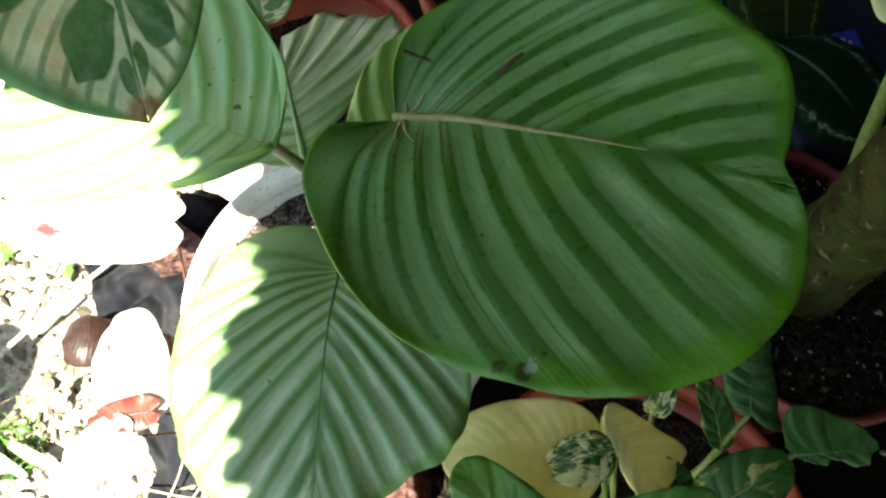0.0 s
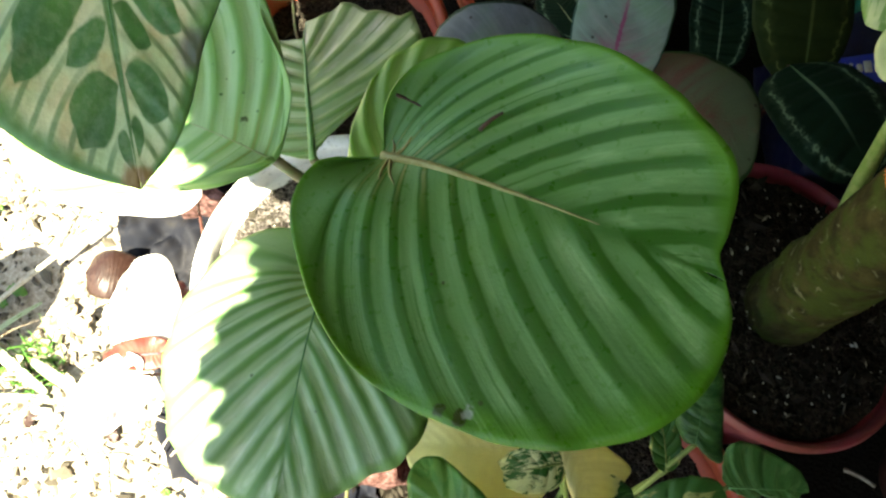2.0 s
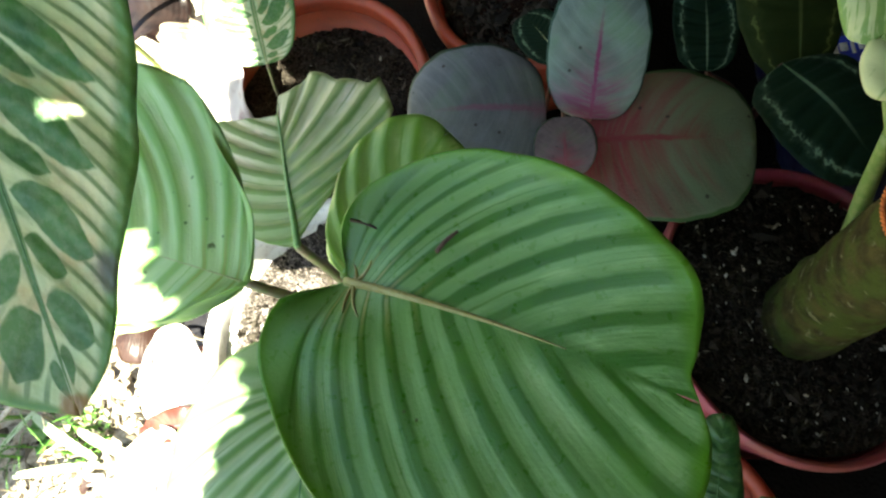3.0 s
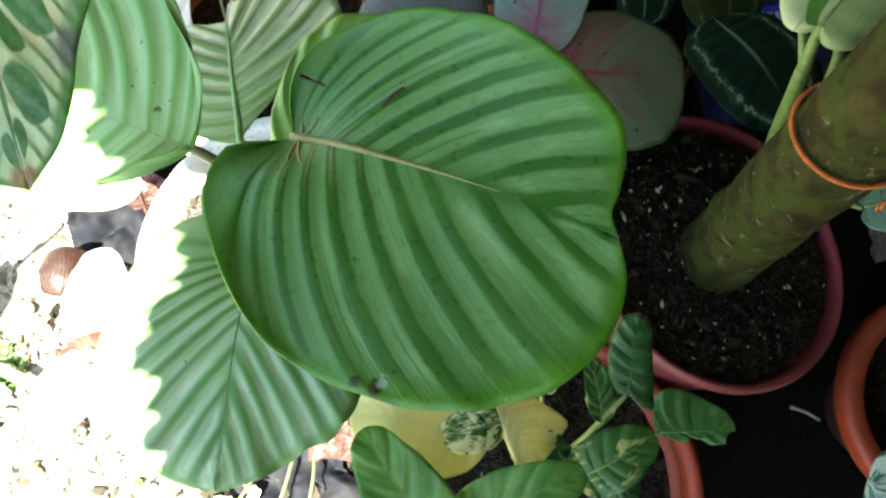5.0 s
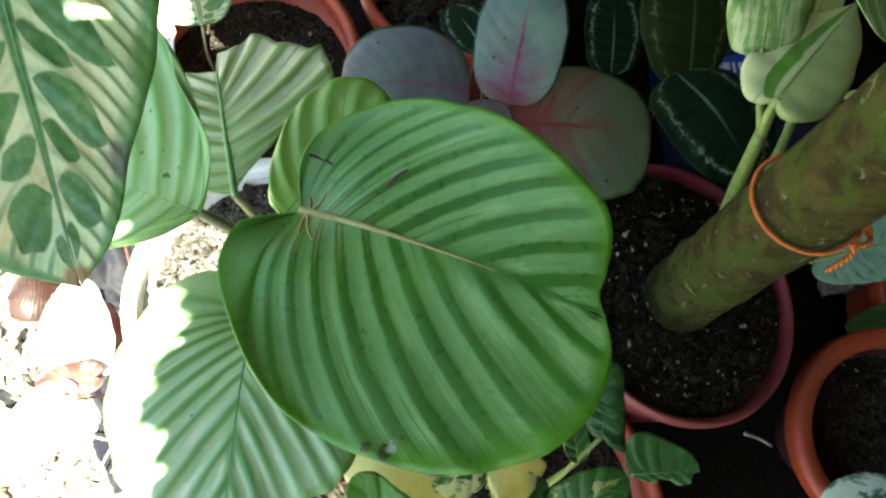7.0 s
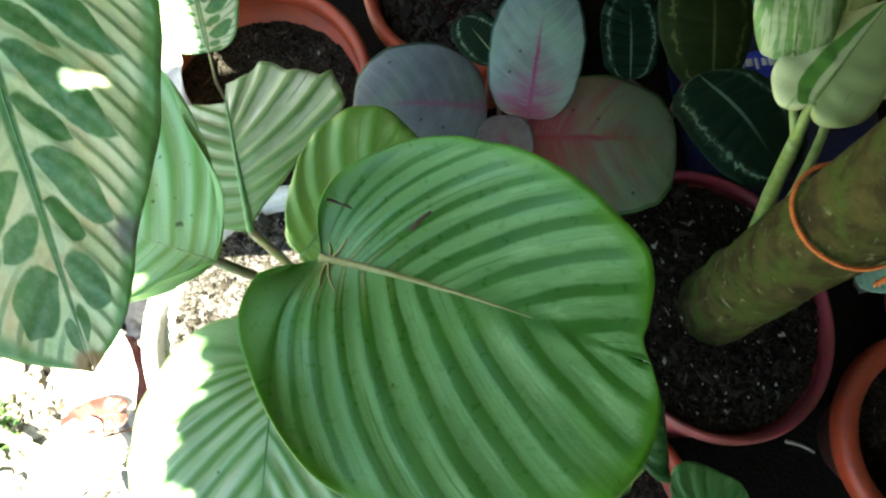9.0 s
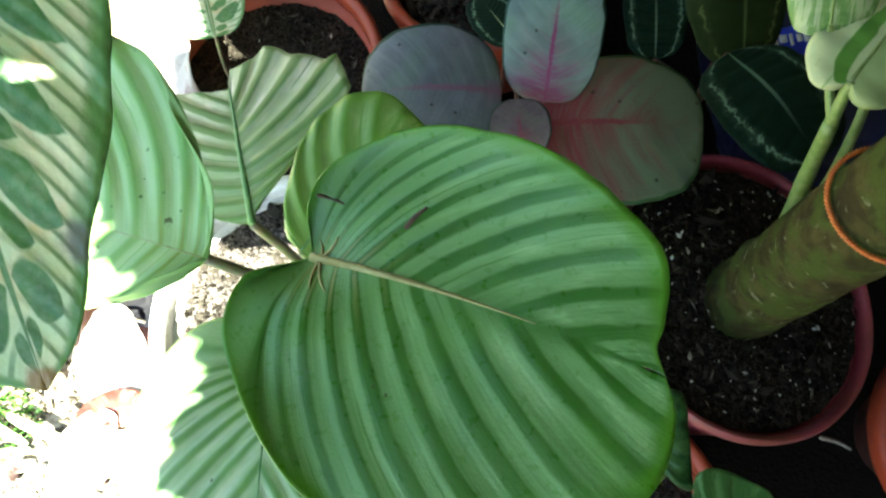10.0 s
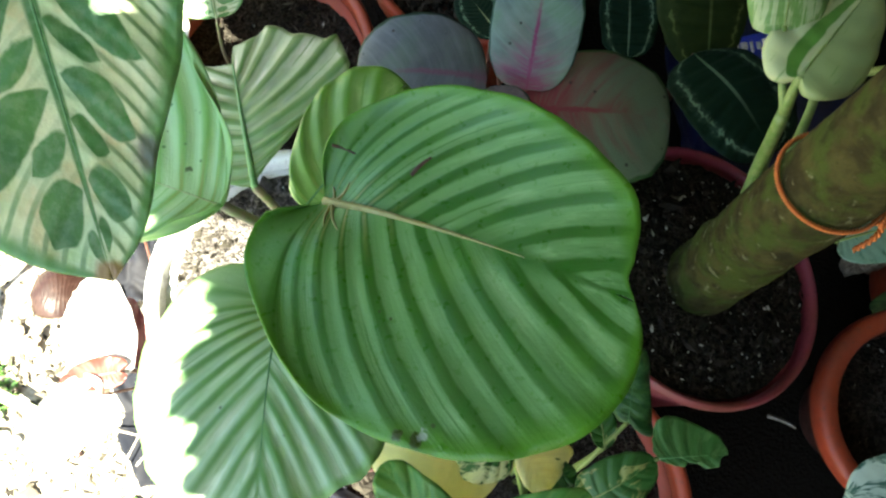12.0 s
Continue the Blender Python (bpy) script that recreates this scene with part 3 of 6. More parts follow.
def leaf(parent, material, base, tip, normal, wl, wr, lobe=0.0, p=0.75, skew=0.0, veins=9, ripple=0.0, fold=0.0, droop=0.0, arch=0.0,
         wave=0.0, power=1.5, sweep=0.85, rib=RIB, rib_r=0.0016, seed=0, name="leaf", label="", nu=64, nw=12, thick=0.0006, drop=0.0, rib_to=1.0):
    """A leaf blade whose rows run along its side veins, with its midrib. wl, wr: the halves' widths; lobe: how far the base lobes reach
    behind the stalk; fold: how far the halves rise; arch: how far the middle stands over both ends; drop: how far the margin hangs."""
    base, tip = Vector(base), Vector(tip)
    X = (tip - base).normalized()
    L = (tip - base).length
    Z = Vector(normal)
    Z = (Z - X * Z.dot(X)).normalized()
    Y = Z.cross(X)
    m = Matrix((X, Y, Z)).transposed().to_4x4()
    m.translation = base
    rnd = random.Random(seed)
    ph = [rnd.uniform(0, 6.28) for _ in range(8)]

    def height(x, y, u, w, side):
        h = arch * math.sin(math.pi * min(1, max(0, x / L))) - droop * max(0, x / L) ** 2
        h += fold * abs(y) - drop * (w ** 2.5)
        h += ripple * math.cos(2 * math.pi * veins * u) * min(1, w * 4) * min(1, 0.25 + u * 3) * (1 - 0.45 * w) * min(1, (1 - u) * 6)
        h += wave * w ** 3 * min(1, (1 - u) * 5) * (math.sin(u * 17 + ph[0] + side) + 0.6 * math.sin(u * 31 + ph[1] * side))
        h += 0.014 * L * noise.noise(Vector((x / L * 3 + ph[2], y / L * 3, ph[3])))
        return h

    verts, faces, uv1, uv2 = [], [], [], []
    for side in (1, -1):
        W = wl if side > 0 else wr
        start = len(verts)
        for i in range(nu + 1):
            u = i / nu
            a = math.pi * u ** sweep
            round_in = math.sin(math.pi / 2 * min(1, abs(math.sin(a)) ** p / 0.36)) ** 0.75 if a < 1.5 else 1.0
            ex = (L + lobe) * (1 - math.cos(a)) / 2 - lobe * round_in
            ey = W * abs(math.sin(a)) ** p * (1 + skew * math.cos(a))
            edge = 1 + 0.008 * (math.sin(u * 23 + ph[4]) + 0.66 * math.sin(u * 47 + ph[5]))
            mx = L * 0.985 * u ** power
            ex, ey = mx + (ex - mx) * edge, ey * edge
            cx, cy = mx + 0.3 * (ex - mx), 0.6 * ey
            for j in range(nw + 1):
                w = j / nw
                x = mx * (1 - w) ** 2 + 2 * cx * w * (1 - w) + ex * w * w
                y = 2 * cy * w * (1 - w) + ey * w * w
                verts.append((x, side * y, height(x, side * y, u, w, side)))
                uv1.append((u, side * w))
                uv2.append((x / L, side * y / L))
        for i in range(nu):
            for j in range(nw):
                q = start + i * (nw + 1) + j
                f = (q, q + nw + 1, q + nw + 2, q + 1)
                faces.append(f if side < 0 else f[::-1])
    # both halves share the vertices along the midrib
    row = nw + 1
    half = (nu + 1) * row
    keep = [k for k in range(len(verts)) if k < half or ((k - half) % row and k < 2 * half - row)]
    slot = {k: i for i, k in enumerate(keep)}
    for i in range(nu + 1):
        slot[half + i * row] = slot[i * row]
    for k in range(half - row, half):
        slot[half + k] = slot[k]
    faces = [tuple(slot[k] for k in f) for f in faces]
    verts, uv1, uv2 = [verts[k] for k in keep], [uv1[k] for k in keep], [uv2[k] for k in keep]
    local = Matrix.Translation(-parent.matrix_world.translation) @ m
    ob = mesh_object(name, [local @ Vector(v) for v in verts], faces, material, parent, label, uvs={"leaf": uv1, "plane": uv2})
    mod = ob.modifiers.new("thickness", "SOLIDIFY")
    mod.thickness, mod.offset = thick, -1
    pts = []
    for i in range(12):
        x = L * 0.985 * rib_to * (i / 11)
        u = min(1.0, x / (L * 0.985)) ** (1 / power)
        pts.append(local @ Vector((x, 0, height(x, 0, u, 0, 1) + rib_r * 0.3)))
    v, f = tube_data(pts, rib_r, rib_r * (0.25 if rib_to == 1 else 0.06), 6, 24)
    mesh_object("midrib", v, f, rib, ob)
    return ob


def smooth(a, b, x):
    t = min(1, max(0, (x - a) / (b - a)))
    return t * t * (3 - 2 * t)


def along(points, n=160, straight=False):
    """The half outline from base to tip as n + 1 points, evenly spaced."""
    p = [Vector((x, y, 0)) for x, y in points]
    if not straight:
        p = spline(p, 240)
    run = [0.0]
    for a, b in zip(p, p[1:]):
        run.append(run[-1] + (b - a).length)
    at = np.linspace(0, run[-1], n + 1)
    return list(zip(np.interp(at, run, [q.x for q in p]), np.interp(at, run, [q.y for q in p])))


def blade(parent, material, base, tip, left, right, slope=(0.0, 0.0, 0.0), rim=None, fan=0.31, power=2.3, stop=0.95, bow=(0.28, 0.08), veins=11, ripple=0.0, wave=0.0,
          drop=0.0, sink=0.0, bend=0.0, straight=False, edge_wave=0.0, rib=RIB, rib_r=0.0016, rib_to=1.0, seed=0, name="leaf", label="", nu=120, nw=18, thick=0.0006, puff=None):
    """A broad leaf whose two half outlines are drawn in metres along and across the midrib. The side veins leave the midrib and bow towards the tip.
    slope: rise along, rise across and curve of the midrib; rim: how the margin lifts (even, along, across, twist, along squared, across squared);
    puff: height, place and radius of a swelling."""
    base, tip = Vector(base), Vector(tip)
    way = Vector((tip.x - base.x, tip.y - base.y, 0))
    L = way.length
    X = way.normalized()
    Y = Vector((-X.y, X.x, 0))
    rnd = random.Random(seed)
    ph = [rnd.uniform(0, 6.28) for _ in range(6)]

    def height(x, y, u, w, side):
        h = slope[0] * x + slope[1] * y + slope[2] * x * x
        if rim:
            c = x - L / 2
            k = w * w * smooth(0, 0.03, math.hypot(x, y)) * smooth(0, 0.02, math.hypot(x - L, y))
            h += k * (rim[0] + rim[1] * c + rim[2] * y + rim[3] * c * y + rim[4] * c * c + rim[5] * y * y)
        h -= sink * math.exp(-((x / 0.02) ** 2 + (y / 0.016) ** 2)) + drop * w ** 3
        if puff:
            h += puff[0] * math.exp(-((x - puff[1]) ** 2 + (y - puff[2]) ** 2) / puff[3] ** 2)
        h += ripple * math.cos(2 * math.pi * veins * u) * min(1, w * 4) * min(1, 0.12 + u * 2.2) * (1 - 0.4 * w) * min(1, (1 - u) * 6)
        h += wave * w ** 3 * min(1, (1 - u) * 5) * min(1, u * 6) * (math.sin(u * 17 + ph[0] + side) + 0.6 * math.sin(u * 33 + ph[1] * side))
        return h + 0.012 * L * noise.noise(Vector((x / L * 3 + ph[2], y / L * 3, ph[3])))

    verts, faces, uv1, uv2 = [], [], [], []
    row = nw + 1
    for side, half in ((1, left), (-1, right)):
        line = along(half, straight=straight)
        start = len(verts)
        for i in range(nu + 1):
            u = i / nu
            at = min(1.0, u + fan * (1 - u) * (1 - math.exp(-u / 0.06))) * 160
            k = min(159, int(at))
            ex = line[k][0] + (line[k + 1][0] - line[k][0]) * (at - k)
            ey = line[k][1] + (line[k + 1][1] - line[k][1]) * (at - k)
            mx = L * stop * u ** power
            edge = 1 + edge_wave * (math.sin(u * 23 + ph[4]) + 0.66 * math.sin(u * 47 + ph[5])) * min(1, (1 - u) * 8)
            ex, ey = mx + (ex - mx) * edge, ey * edge
            b = (bow[0] * (1 - u) ** 1.5 + bow[1]) * smooth(0, 0.14, u)
            cx, cy = (mx + ex) / 2 - ey * b, ey / 2 + (ex - mx) * b
            for j in range(row):
                w = j / nw
                x = mx * (1 - w) ** 2 + 2 * cx * w * (1 - w) + ex * w * w
                y = 2 * cy * w * (1 - w) + ey * w * w
                y = side * y
                verts.append(Vector((0, 0, height(x, y, u, w, side))) + X * x + Y * (y + bend * math.sin(math.pi * min(1, max(0, x / L)))))
                uv1.append((u, side * w))
                uv2.append((x / L, y / L))
        for i in range(nu):
            for j in range(nw):
                q = start + i * row + j
                f = (q, q + row, q + row + 1, q + 1)
                faces.append(f if side < 0 else f[::-1])
    half = (nu + 1) * row
    keep = [k for k in range(len(verts)) if k < half or (k - half) % row]
    slot = {k: i for i, k in enumerate(keep)}
    for i in range(nu + 1):
        slot[half + i * row] = slot[i * row]
    faces = [tuple(slot[k] for k in f) for f in faces]
    off = base - parent.matrix_world.translation
    ob = mesh_object(name, [off + verts[k] for k in keep], faces, material, parent, label, uvs={"leaf": [uv1[k] for k in keep], "plane": [uv2[k] for k in keep]})
    mod = ob.modifiers.new("thickness", "SOLIDIFY")
    mod.thickness, mod.offset = thick, -1
    pts = []
    for i in range(14):
        x = L * stop * 0.99 * rib_to * i / 13
        pts.append(off + X * x + Y * (bend * math.sin(math.pi * min(1, x / L))) + Vector((0, 0, height(x, 0, (x / (L * stop)) ** (1 / power), 0, 1) + rib_r * 0.3)))
    v, f = tube_data(pts, rib_r, rib_r * (0.25 if rib_to == 1 else 0.1), 6, 28)
    mesh_object("midrib", v, f, rib, ob)
    return ob


def top_of(ob, x, y):
    """Height of a leaf's surface at a place in the world."""
    o = ob.parent.matrix_world.translation
    v = min(ob.data.vertices, key=lambda q: (q.co.x + o.x - x) ** 2 + (q.co.y + o.y - y) ** 2)
    return v.co.z + o.z



def lathe(name, profile, material, parent, label="", n=64, wobble=0.0):
    verts, faces = [], []
    for r, z in profile:
        for k in range(n):
            t = 2 * math.pi * k / n
            q = r * (1 + wobble * noise.noise(Vector((math.cos(t) * 1.3, math.sin(t) * 1.3, z * 4))))
            verts.append((q * math.cos(t), q * math.sin(t), z))
    for i in range(len(profile) - 1):
        for k in range(n):
            j = (k + 1) % n
            faces.append((i * n + k, i * n + j, (i + 1) * n + j, (i + 1) * n + k))
    return mesh_object(name, verts, faces, material, parent, label)


def soil_disc(parent, r, z, material, seed, mound=0.006, rough=0.006):
    verts, faces = [(0, 0, z + mound)], []
    rings, n = 26, 72
    for i in range(1, rings + 1):
        q = r * i / rings
        for k in range(n):
            t = 2 * math.pi * k / n
            x, y = q * math.cos(t), q * math.sin(t)
            h = z + mound * (1 - (q / r) ** 2) + rough * (noise.noise(Vector((x * 60, y * 60, seed))) + 0.6 * noise.noise(Vector((x * 170, y * 170, seed))))
            verts.append((x, y, h))
    for k in range(n):
        faces.append((0, 1 + k, 1 + (k + 1) % n))
    for i in range(rings - 1):
        for k in range(n):
            j = (k + 1) % n
            faces.append((1 + i * n + k, 1 + (i + 1) * n + k, 1 + (i + 1) * n + j, 1 + i * n + j))
    return mesh_object("soil", verts, faces, material, parent, "", True)


def bits(name, parent, count, place, size, material, seed, flat=0.5, long=1.0, spread=0.45):
    """Many small faceted lumps in one mesh; place(rnd) gives each one's spot."""
    rnd = random.Random(seed)
    verts, faces = [], []
    shape = [(1, 0, 0), (0, 1, 0), (-1, 0, 0), (0, -1, 0), (0, 0, 1), (0, 0, -1)]
    tri = [(0, 1, 4), (1, 2, 4), (2, 3, 4), (3, 0, 4), (1, 0, 5), (2, 1, 5), (3, 2, 5), (0, 3, 5)]
    for _ in range(count):
        o = Vector(place(rnd))
        s = size * math.exp(rnd.gauss(0, spread))
        e = Euler((rnd.uniform(-0.6, 0.6), rnd.uniform(-0.6, 0.6), rnd.uniform(0, 6.28))).to_matrix()
        k = len(verts)
        for q in shape:
            j = Vector((q[0] * long * rnd.uniform(0.7, 1.3), q[1] * rnd.uniform(0.6, 1.2), q[2] * flat * rnd.uniform(0.7, 1.2)))
            verts.append(o + e @ (j * s))
        faces += [tuple(k + i for i in f) for f in tri]
    ob = mesh_object(name, verts, faces, material, parent, "", False)
    ob["kind"] = "stuff"
    return ob


def in_disc(r, z, inner=0.0):
    def place(rnd):
        q, t = math.sqrt(rnd.uniform(inner, 1)) * r, rnd.uniform(0, 6.28)
        return q * math.cos(t), q * math.sin(t), z + rnd.uniform(-0.002, 0.003)
    return place


def pot(place, r, height, soil_depth, material, soil_material, label, seed, lip=0.012, taper=0.72, perlite=60, crumbs=500, chips=0.0022, body_material=None, lean=(0.0, 0.0), band=0.026):
    """A round pot: place is the middle of its rim."""
    x, y, z = place
    ob = thing("plant_pot", (x, y, z - height), label, "plant pot", "plant pots")
    if lean[0] or lean[1]:
        up = Vector((lean[0], lean[1], 1)).normalized()
        ob.matrix_world = Matrix.Translation(place) @ Vector((0, 0, 1)).rotation_difference(up).to_matrix().to_4x4() @ Matrix.Translation((0, 0, -height))
    h = height
    body = [(r * taper * 0.2, 0.004), (r * taper, 0.0), (r * taper + 0.003, 0.01), (r - lip * 0.75 - 0.004, h - 0.03), (r - lip * 0.75 - 0.001, h - 0.008 if band < 0.02 else h - 0.022)]
    inner = [(r - lip * 0.9, h - 0.004), (r - lip * 1.05, h - 0.02), (r * 0.94 - lip, h - soil_depth - 0.03)]
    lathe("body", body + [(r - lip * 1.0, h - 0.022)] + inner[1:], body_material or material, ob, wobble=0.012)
    rim = [(r - lip * 0.72, h - band), (r - 0.002, h - band + 0.001), (r, h - band + 0.004), (r, h - 0.006), (r - 0.002, h - 0.001), (r - lip * 0.4, h), (r - lip * 0.85, h - 0.002), (r - lip, h - 0.008), (r - lip * 1.02, h - 0.022)]
    lathe("rim", rim, material, ob, wobble=0.012)
    rs = r * 0.955 - lip * 0.8
    soil_disc(ob, rs, h - soil_depth, soil_material, seed)
    bits("soil_litter", ob, crumbs * 3, in_disc(rs * 0.97, h - soil_depth + 0.004), chips * 0.5, CRUMB, seed + 1, 0.6, 1.7, 0.6)
    bits("soil_fibre", ob, crumbs // 6, in_disc(rs * 0.95, h - soil_depth + 0.006), 0.0004, STRAW_D, seed + 3, 0.9, 5.0, 0.6)
    if perlite:
        bits("white_grit", ob, perlite, in_disc(rs * 0.95, h - soil_depth + 0.007), 0.0009, PERL, seed + 2, 0.5, 1.7, 0.5)
    return ob


# ---------------------------------------------------------------- ground and surroundings
def ground_z(x, y):
    h = -0.15 * (1 - smooth(-0.36, -0.16, x))
    near = math.exp(-((x + 0.1) ** 2 + (y - 0.3) ** 2) / 1.2)
    left = 1 - smooth(-0.3, -0.18, x)
    h += near * left * (0.014 * noise.noise(Vector((x * 9, y * 9, 2.0))) + 0.007 * noise.noise(Vector((x * 34, y * 34, 5.0))) + 0.003 * noise.noise(Vector((x * 95, y * 95, 7.0))))
    return h


def axis_steps(lo, hi, fine, far):
    out, d, v = [], fine, hi
    while v < far:
        d *= 1.6
        v += d
        out.append(v)
    back, d, v = [], fine, lo
    while v > -far:
        d *= 1.6
        v -= d
        back.append(v)
    n = int((hi - lo) / fine)
    return back[::-1] + [lo + (hi - lo) * i / n for i in range(n + 1)] + out


def ground():
    xs, ys = axis_steps(-0.95, 0.75, 0.012, 60), axis_steps(-0.3, 1.0, 0.012, 60)
    verts = [(x, y, ground_z(x, y)) for y in ys for x in xs]
    n = len(xs)
    faces = [(j * n + i, j * n + i + 1, (j + 1) * n + i + 1, (j + 1) * n + i) for j in range(len(ys) - 1) for i in range(n - 1)]
    s = Shade("dry_sandy_earth", 0.95, 0.05)
    o = s.coord()
    c = s.mix(s.step(s.noise(o, 150, 6, 0.7), 0.3, 0.7), (0.26, 0.22, 0.17), (0.52, 0.47, 0.4))
    c = s.mix(s.m("MULTIPLY", s.step(s.noise(o, 22, 5), 0.45, 0.7), 0.6), c, (0.16, 0.125, 0.09))
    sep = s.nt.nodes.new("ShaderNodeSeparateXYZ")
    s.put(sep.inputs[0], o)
    bed_shade = s.step(s.m("ADD", sep.outputs[0], s.m("MULTIPLY", s.noise(o, 7, 4), 0.14)), -0.27, -0.12)
    # the bed's shade is painted into its dark soil; farther out the earth is pale and dry again, with some green
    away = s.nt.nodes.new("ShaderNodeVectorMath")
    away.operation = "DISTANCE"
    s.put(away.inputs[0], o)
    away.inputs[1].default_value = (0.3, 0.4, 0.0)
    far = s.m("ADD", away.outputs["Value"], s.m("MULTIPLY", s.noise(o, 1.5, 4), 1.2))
    bed_shade = s.m("MULTIPLY", bed_shade, s.step(far, 3.0, 1.6))
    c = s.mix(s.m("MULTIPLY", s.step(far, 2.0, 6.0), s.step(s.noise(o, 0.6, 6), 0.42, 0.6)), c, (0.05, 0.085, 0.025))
    c = s.mix(s.m("MULTIPLY", bed_shade, 0.995), c, (0.007, 0.0055, 0.004))
    s.color(c)
    s.bump(s.m("ADD", s.noise(o, 420, 6, 0.7), s.voronoi(o, 260)), 0.5, 0.003)
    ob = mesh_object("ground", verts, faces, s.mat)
    return tagged(ob, "pale dry sandy earth turning to dark soil with the bed's shade painted in", "ground", "", "structure")


ground()


# height of the added sheet that casts the shade
SHADE_Z = 1.0


def awning():
    """An unseen sheet, made up so that its edge parts the shade from the sun."""
    z = SHADE_Z
    k = (z - 0.43) * SUN_WAY / -SUN_WAY.z
    # the line of its shadow at leaf height, then carried up the sun's rays
    edge = [(0.6, -1.6), (0.4, -0.85), (0.2, -0.5), (-0.04, -0.36)]
    # ragged teeth along the stretch over the leaves, and one deep notch, shape the shadow's edge
    bays = ((-0.060, 0.03), (-0.058, 0.06), (-0.060, 0.09), (-0.068, 0.105), (-0.063, 0.124), (-0.078, 0.148), (-0.066, 0.168), (-0.055, 0.184), (-0.062, 0.197), (-0.068, 0.214),
            (-0.062, 0.232), (-0.082, 0.239), (-0.062, 0.246), (-0.080, 0.256), (-0.096, 0.262), (-0.079, 0.272), (-0.083, 0.284), (-0.106, 0.294), (-0.112, 0.304))
    for (ax, ay), (bx, by) in zip(bays, bays[1:]):
        for i in range(3):
            f = i / 3
            edge.append((ax + (bx - ax) * f + (0, 0.005, -0.004)[i], ay + (by - ay) * f))
    edge += [(-0.125, 0.314), (0.025, 0.316), (-0.135, 0.378), (-0.15, 0.42), (-0.16, 0.58), (-0.22, 0.9), (-0.6, 3.2)]
    line = [Vector((x, y, 0)) - Vector((k.x, k.y, 0)) for x, y in edge]
    rows = 40
    verts, faces = [], []
    for q in line:
        for i in range(rows + 1):
            f = i / rows
            x = q.x + (2.2 - q.x) * f
            verts.append((x, q.y, z + 0.12 * f + 0.012 * math.sin(x * 80)))
    n = rows + 1
    for j in range(len(line) - 1):
        for i in range(rows):
            faces.append((j * n + i, j * n + i + 1, (j + 1) * n + i + 1, (j + 1) * n + i))
    s = Shade("grey_shade_sheet", 0.6)
    s.color(s.mix(s.noise(s.coord(), 3, 5), (0.12, 0.125, 0.12), (0.18, 0.18, 0.17)))
    ob = mesh_object("awning", verts, faces, s.mat)
    m = ob.modifiers.new("thickness", "SOLIDIFY")
    m.thickness = 0.006
    return tagged(ob, "unseen corrugated grey sheet added to shade the plant bed", "awning", "", "structure")


def shade_filler():
    """A small unseen sheet, added to keep sun out of the notch's wide end."""
    k = (SHADE_Z - 0.43) * SUN_WAY / -SUN_WAY.z
    bm = bmesh.new()
    bmesh.ops.create_cube(bm, size=1.0)
    bmesh.ops.scale(bm, vec=(0.21, 0.13, 0.003), verts=bm.verts)
    bmesh.ops.translate(bm, vec=(-0.104 - k.x, 0.355 - k.y, SHADE_Z + 0.02), verts=bm.verts)
    ob = part("shade_filler", bm, bpy.data.materials["grey_shade_sheet"], None)
    return tagged(ob, "small unseen grey sheet added to narrow the sun gap", "awning", "", "structure")


awning()
shade_filler()

# ---------------------------------------------------------------- pots
pot((-0.064, 0.238, 0.25), 0.120, 0.262, 0.03, WHITEP, PALE_SOIL, "round white plastic pot with dry pale soil", 11, perlite=90, crumbs=700)
pot((0.284, 0.224, 0.214), 0.118, 0.195, 0.012, ROSE, SOIL, "rose-red plastic pot with dark soil and a wooden pole", 21, lip=0.007, perlite=150, crumbs=1500, lean=(0.40, 0.10), band=0.013)
pot((-0.100, 0.478, 0.192), 0.118, 0.192, 0.05, TERRA, SOIL, "orange-red plastic pot with dark crumbly soil", 31, perlite=10, crumbs=900)
pot((0.122, 0.592, 0.165), 0.11, 0.165, 0.03, TERRA, CHIPS, "orange-red pot filled with brown wood-chip soil", 41, perlite=12, crumbs=1100, chips=0.0035)
pot((0.122, 0.046, 0.205), 0.125, 0.205, 0.05, TERRA, SOIL, "red plastic pot crowded with yellow variegated leaves", 51, perlite=20, crumbs=400)
pot((0.592, 0.215, 0.12), 0.092, 0.12, 0.03, TERRA, SOIL, "small orange-red pot half hidden beside another pot", 71, perlite=6, crumbs=200)
pot((0.470, 0.088, 0.165), 0.095, 0.165, 0.05, TERRA, SOIL, "deep orange-red pot with a sunken dark soil", 61, lip=0.018, taper=0.5, body_material=SHADED_RED, perlite=10, crumbs=400)


